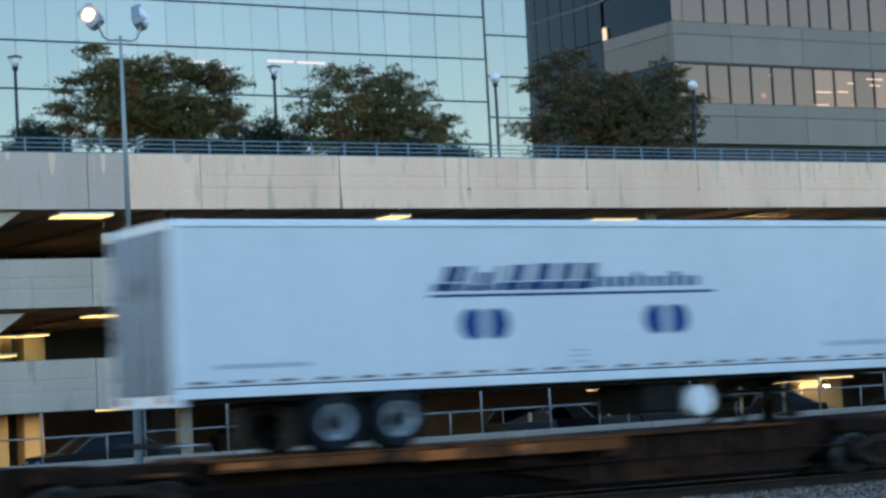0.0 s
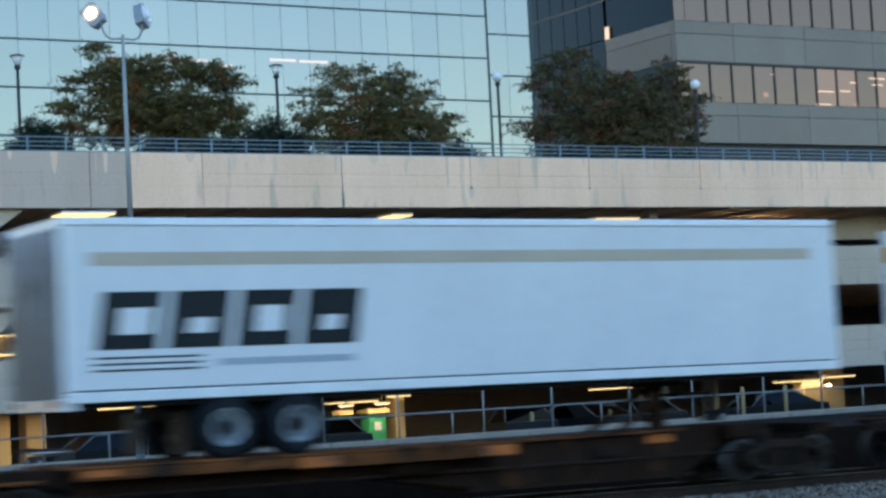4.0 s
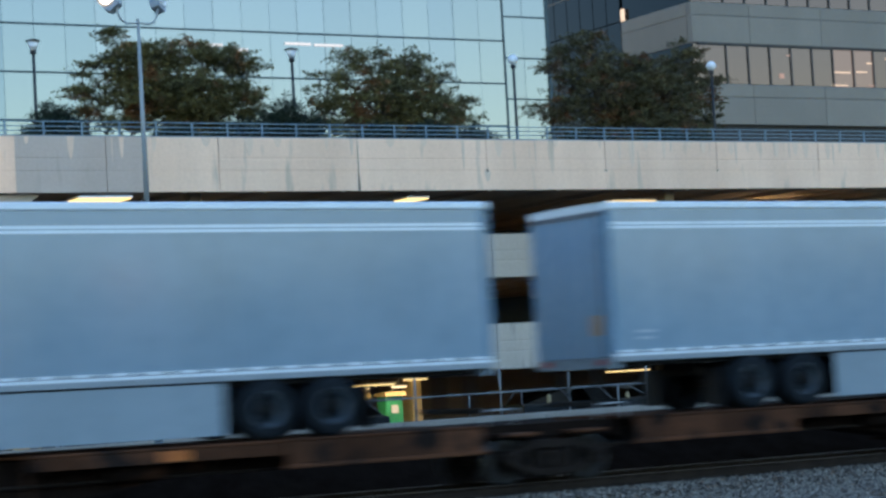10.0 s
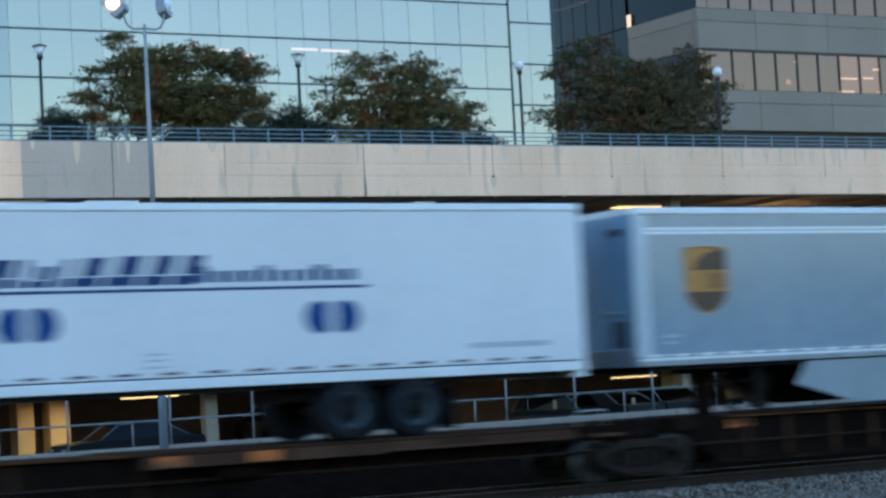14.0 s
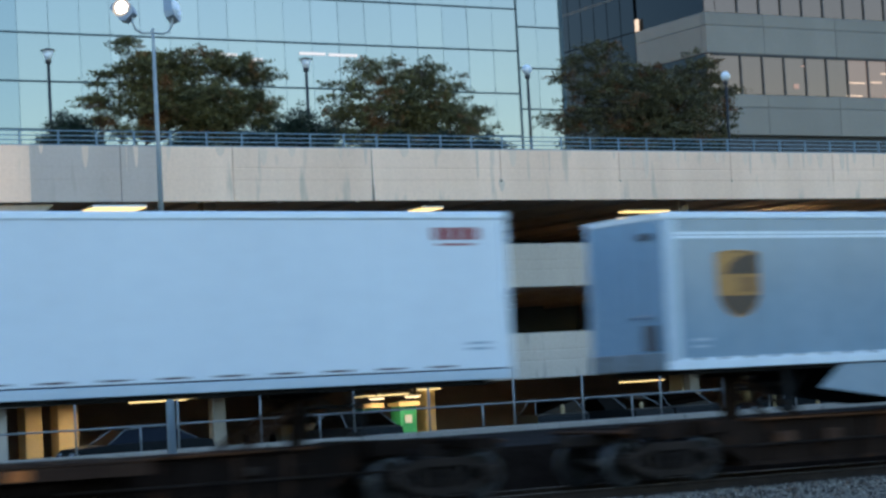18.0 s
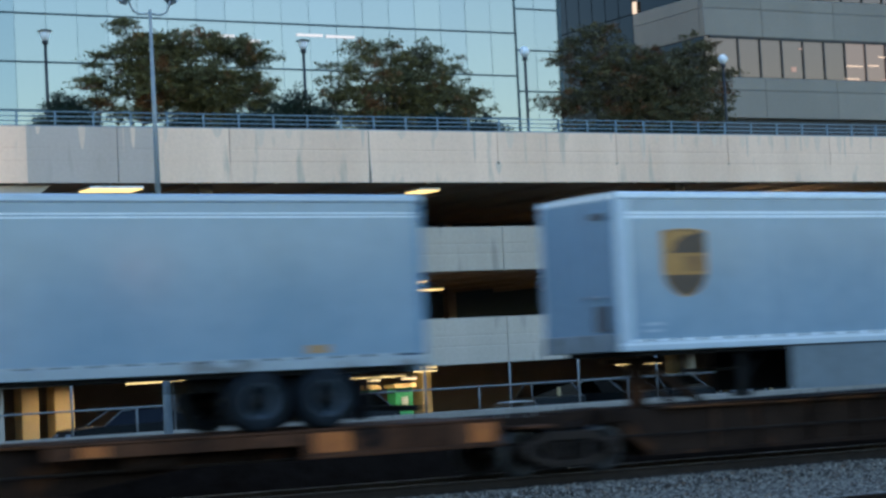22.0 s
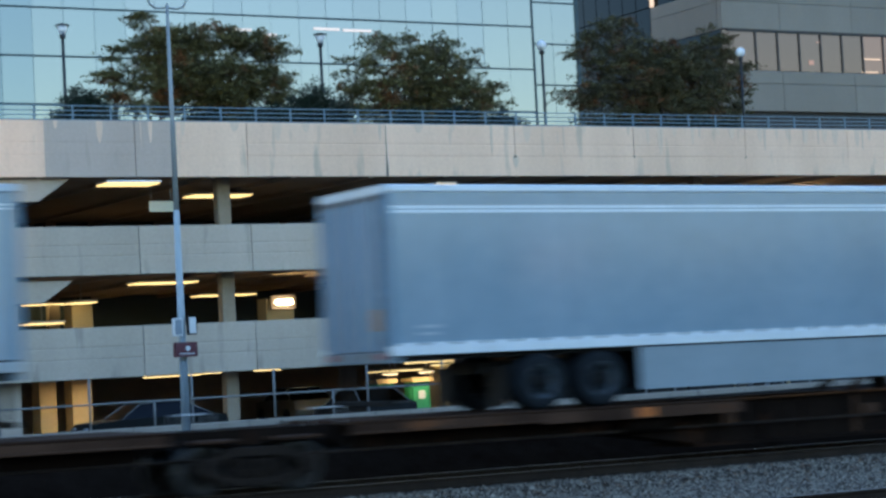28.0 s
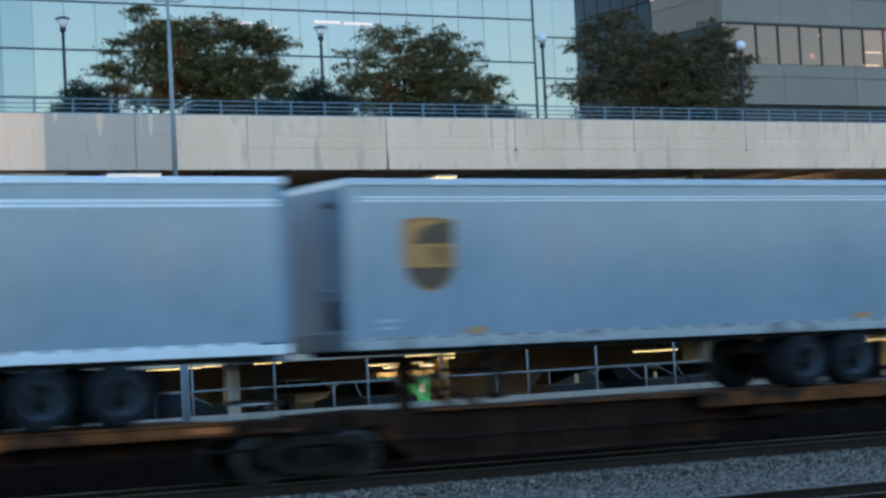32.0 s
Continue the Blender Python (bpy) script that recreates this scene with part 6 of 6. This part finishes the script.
for k in range(15):
    decal(tr, "panel_gap", rect(0.82 + k * 1.08, 0.86 + k * 1.08, 2.36, 4.86), STAINED, "stained upright panel joint", 0.0005)
for k, (a, b, w) in enumerate(((1.55, 3.1, 0.16), (2.3, 4.86, 0.1), (5.2, 3.9, 0.2), (6.05, 4.4, 0.12), (7.1, 3.0, 0.3), (8.85, 4.0, 0.14), (11.0, 3.2, 0.22), (14.1, 4.6, 0.3), (14.8, 4.2, 0.16), (15.3, 4.86, 0.2))):
    decal(tr, "rust_run", [(a, 2.4), (a + w, 2.4), (a + w * 0.7, b - 0.3), (a + w * 0.45, b), (a + w * 0.2, b - 0.3)], STAINED, "faint rust run", 0.001)
for k in range(15):
    for z in (3.55, 4.42) if k % 2 else (2.62, 3.9):
        decal(tr, "lash_slot", rect(1.2 + k * 1.0, 1.42 + k * 1.0, z, z + 0.035), GREYINK, "", 0.012)
for k in range(16):
    decal(tr, "tape", rect(0.4 + k * 0.98, 0.74 + k * 0.98, 2.16, 2.20), DARKINK, "dark dash on the lower rail", 0.03)
for k, z in ((2.2, 4.75), (4.6, 4.6), (6.4, 2.6), (8.2, 2.7), (13.8, 4.75)):
    decal(tr, "number_bar", rect(k, k + 0.5, z, z + 0.05), GREYINK, "grey stencilled bar", 0.012)

# white trailer with large dark blocks
tr = box_trailer(65.2, 16.1, (2.8, 4.1), False, (WHITESIDE, SHADED_END, WHITERAIL, WHITERAIL, ROOF), "white box trailer with large dark name blocks and a tan stripe", pale=True)
decal(tr, "tan_stripe", rect(0.5, 15.5, 4.28, 4.50), TANSTRIPE, "pale tan stripe")
for k in range(4):
    x0 = 0.56 + k * 1.22
    decal(tr, "name_block", rect(x0, x0 + 1.06, 2.93, 3.86, 0.15), DARKINK, "dark name block")
    decal(tr, "name_gap", rect(x0 + 0.36, x0 + (0.96, 0.80, 0.90, 0.74)[k], 3.17, 3.60 if k % 2 == 0 else 3.42, 0.07), WHITESIDE, "", 0.003)
for z in (2.68, 2.78, 2.58):
    decal(tr, "name_line", rect(0.5, 2.4, z, z + 0.035), DARKINK, "dark line")
decal(tr, "web_bar", rect(2.7, 5.2, 2.62, 2.74), GREYINK, "grey lettering bar")

# white container with yellow panel
tr = box_trailer(85.0, 16.1, (11.98, 13.24), True, (CREAMSIDE, WHITESIDE, WHITERAIL, CREAMSIDE, ROOF), "clean white container with yellow name panel on a dark red chassis", gear=CHASSIS, pale=True, zb=2.12)
name_panel(tr, 2.82, 6.43, 4.03, 4.64, 2)
k = 3.0
rng = random.Random(9)
while k < 6.2:
    w = rng.uniform(0.18, 0.34)
    decal(tr, "name_block", rect(k, k + w, 3.40 + (0.1 if rng.random() < 0.5 else 0), 3.88 - (0.1 if rng.random() < 0.5 else 0)), TEAL, "faded teal lettering block")
    k += w + 0.06
for x0, w, z in ((2.2, 1.2, 2.55), (12.6, 1.3, 2.55), (1.0, 0.9, 4.5), (2.2, 1.2, 4.82), (12.5, 1.0, 4.8), (13.9, 0.7, 4.45), (11.0, 1.0, 4.75), (14.1, 1.6, 2.43)):
    decal(tr, "number_bar", rect(x0, x0 + w, z, z + 0.05), GREYINK, "grey stencilled bar")
for q in range(6):
    part("end_rib", Geo().box(-0.05, -0.005, -1.1, 1.1, 2.6 + q * 0.35, 2.7 + q * 0.35), GREYINK, tr)
part("name_stripe", Geo().box(-0.056, -0.05, -1.15, 1.15, 4.35, 4.7), YELLOW, tr, "yellow label on the end")
part("chassis_beam", Geo().soft(0.2, 15.8, -0.5, 0.5, 1.9, 2.11, 0.03), REDCHASSIS, tr, "dark red chassis beam")

grey53(102.82, 15.98, (11.47, 12.7), True, (4.1, 10.26, 0.0), 1.58, "grey box trailer with brown and gold shield and side skirts")
grey53(120.25, 16.15, (11.75, 13.0), True, (4.45, 10.6, 0.12), 1.66, "grey box trailer with shield emblem, skirt and white lines")
grey53(137.75, 15.95, (11.5, 12.72), True, (3.85, 10.72, 1.75), 1.79, "grey box trailer with a tapered side skirt and shield")
grey53(156.28, 16.08, (3.21, 4.5), False, (5.3, 12.2, 1.75), 14.6, "grey box trailer riding doors first with shield at the far end")
grey45(176.05, 13.5, (9.8, 11.0), True, 1.58, "short grey box trailer with shield and amber placards")
striped_white(193.07, 16.35, (11.5, 12.8), True, "white refrigerated trailer with navy name band and black cooling unit", (4.98, 11.95), (5.9, 11.25), reefer=True)
grey53(210.62, 16.1, (11.6, 12.85), True, (3.7, 10.7, 1.5), 1.64, "grey box trailer with shield and tapered skirt")

# plain white trailer with ribbed sides
tr = box_trailer(227.75, 16.08, (11.41, 12.61), True, WHITE, "plain white box trailer with horizontal corrugated sides", pale=True)
for k in range(22):
    part("corrugation", Geo().soft(0.15, 15.93, -1.285, -1.2705, 2.42 + k * 0.112, 2.46 + k * 0.112, 0.006), WHITESIDE, tr)
k = 0.4
while k < 15.4:
    decal(tr, "tape", rect(k, k + 0.36, 2.23, 2.27), REDTAPE, "dark red reflective tape", 0.027)
    k += 0.9

# plain white trailer with a small red sign
tr = box_trailer(245.5, 16.1, (3.41, 4.6), False, (WHITESIDE, WHITESIDE, CORNER, WHITERAIL, ROOF), "plain white box trailer with a small red sign", pale=True)
for q in range(4):
    decal(tr, "sign_block", rect(14.6 + q * 0.24, 14.8 + q * 0.24, 4.56, 4.78), RED, "red lettering block")
decal(tr, "sign_line", rect(14.7, 15.4, 4.46, 4.50), REDTAPE, "thin red line")
for z in (2.62, 2.72):
    decal(tr, "number_bar", rect(15.2, 15.65, z, z + 0.05), GREYINK, "grey stencilled bar")
k = 0.4
while k < 15.4:
    decal(tr, "tape", rect(k, k + 0.5, 2.335, 2.37), DARKTAPE, "dark reflective tape")
    k += 1.0

grey53(265.03, 15.95, (11.62, 12.86), True, (3.6, 10.85, 2.8), 1.72, "grey box trailer with tapered skirt and dusty upper side")

# orange trailer
tr = box_trailer(282.45, 16.4, (11.75, 13.0), True, (ORANGE, ORANGE_DIRTY, KICK, KICK, ROOF), "orange box trailer with a wide dirty aluminium lower rail", zt=5.02)
decal(tr, "kick_band", rect(0.05, 16.35, 2.28, 2.53), KICK, "dirty aluminium kick band")
part("corner_plate", Geo().box(0.11, 0.38, -1.281, -1.2745, 2.55, 4.84), KICK, tr, "pale corner plate")
decal(tr, "placard", rect(3.55, 3.95, 2.52, 2.76), OFFWHITE, "white placard", 0.003)
decal(tr, "placard", rect(12.75, 13.1, 2.55, 2.68), AMBER, "amber placard", 0.003)
for q, w in ((0.9, 0.5), (4.6, 0.3), (7.2, 0.5), (9.9, 0.35), (11.2, 0.6), (14.6, 0.4)):
    decal(tr, "scuff", rect(q, q + w, 2.36, 2.385), OFFWHITE if w > 0.45 else CHASSIS, "", 0.003)
    decal(tr, "tape", rect(q + 0.9, q + 1.2, 2.31, 2.34), REDTAPE, "dark red reflective tape", 0.003)
decal(tr, "grey_stencil", rect(8.1, 9.0, 2.74, 2.95), SCUFFED, "worn grey stencilled patch")
part("end_box", Geo().soft(-0.1, -0.005, -0.1, 0.6, 4.2, 4.7, 0.02, "x"), GREYRAIL, tr, "grey box on the end wall")
part("end_frame", Geo().box(-0.02, -0.005, -0.95, 0.95, 2.5, 2.62).box(-0.02, -0.005, -0.7, -0.55, 2.62, 3.4), GREYRAIL, tr)

grey45(300.2, 13.4, (10.2, 11.45), True, 1.63, "short grey box trailer with shield, amber placards and no skirt")
grey53(317.7, 15.66, (11.4, 12.64), True, (4.0, 10.12, 0.0, 1.3), 1.55, "grey box trailer with shield, long skirt and white lines")
grey45(338.6, 13.35, (2.35, 3.6), False, 11.86, "short grey box trailer riding doors first")
grey53(355.23, 16.0, (11.6, 12.88), True, (4.4, 10.55, 0.0), 1.8, "grey box trailer with shield and long grey skirt")
grey45(373.0, 13.43, (10.0, 11.25), True, 1.6, "short grey box trailer with amber placards near its wheels")
grey53(392.9, 15.8, (3.0, 4.28), False, (5.15, 11.3, 0.0, 1.36), 14.24, "grey box trailer doors first with an amber door placard")
grey45(411.76, 13.32, (10.2, 11.45), True, 1.57, "short grey box trailer with shield behind a coupling")
grey53(428.83, 15.85, (11.57, 12.88), True, (4.2, 10.4, 0.0), 1.64, "grey box trailer with skirt and bright lower rail")
grey45(445.8, 13.4, (9.83, 11.05), True, 1.62, "last short grey box trailer with shield and amber placards")

# ---- concrete panels and railway ties, piece by piece ----
garage_panels()
tie = Geo().soft(-0.11, 0.11, -1.3, 1.3, -0.36, -0.19, 0.015, "y").mesh("tie")
tie.materials.append(TIE)
for c, x0, count in ((TRACK_Y, 2.0, 70), (20.95, 2.0, 60)):
    bed = thing("tie_row", "dark creosoted wooden ties under the rails", "railway ties", (0, c, 0), kind="structure")
    on_grade(bed)
    for k in range(count):
        p = part("tie", tie, TIE, bed)
        p.location = (x0 + k * 0.53 + random.uniform(-0.03, 0.03), random.uniform(-0.04, 0.04), random.uniform(-0.006, 0.006))


# ---- what moves: the train rolls past at a steady 13.4 m/s ----
GONE = ((0, 0.0), (4, 53.86), (8, 107.75), (12, 161.64), (16, 215.53), (20, 269.38), (24, 322.92), (28, 376.5), (32, 430.21))


def gone(t):
    for (t0, d0), (t1, d1) in zip(GONE, GONE[1:]):
        if t <= t1:
            return d0 + (d1 - d0) * (t - t0) / (t1 - t0)
    return GONE[-1][1]


def motions():
    for ob, x in MOVING:
        walk(ob, [(t, pose(x - d, TRACK_Y, -GRADE * (x - d - 10), 0, math.degrees(math.atan(GRADE)))) for t, d in GONE])
    turns = [(k / FPS, -math.degrees(gone(k / FPS) / 0.42)) for k in range(0, 32 * FPS + 1)]
    for w, x in ROLLING:
        walk(w, [(t, pose(x, 0, 0.42, 0, a, 0)) for t, a in turns])


motions()
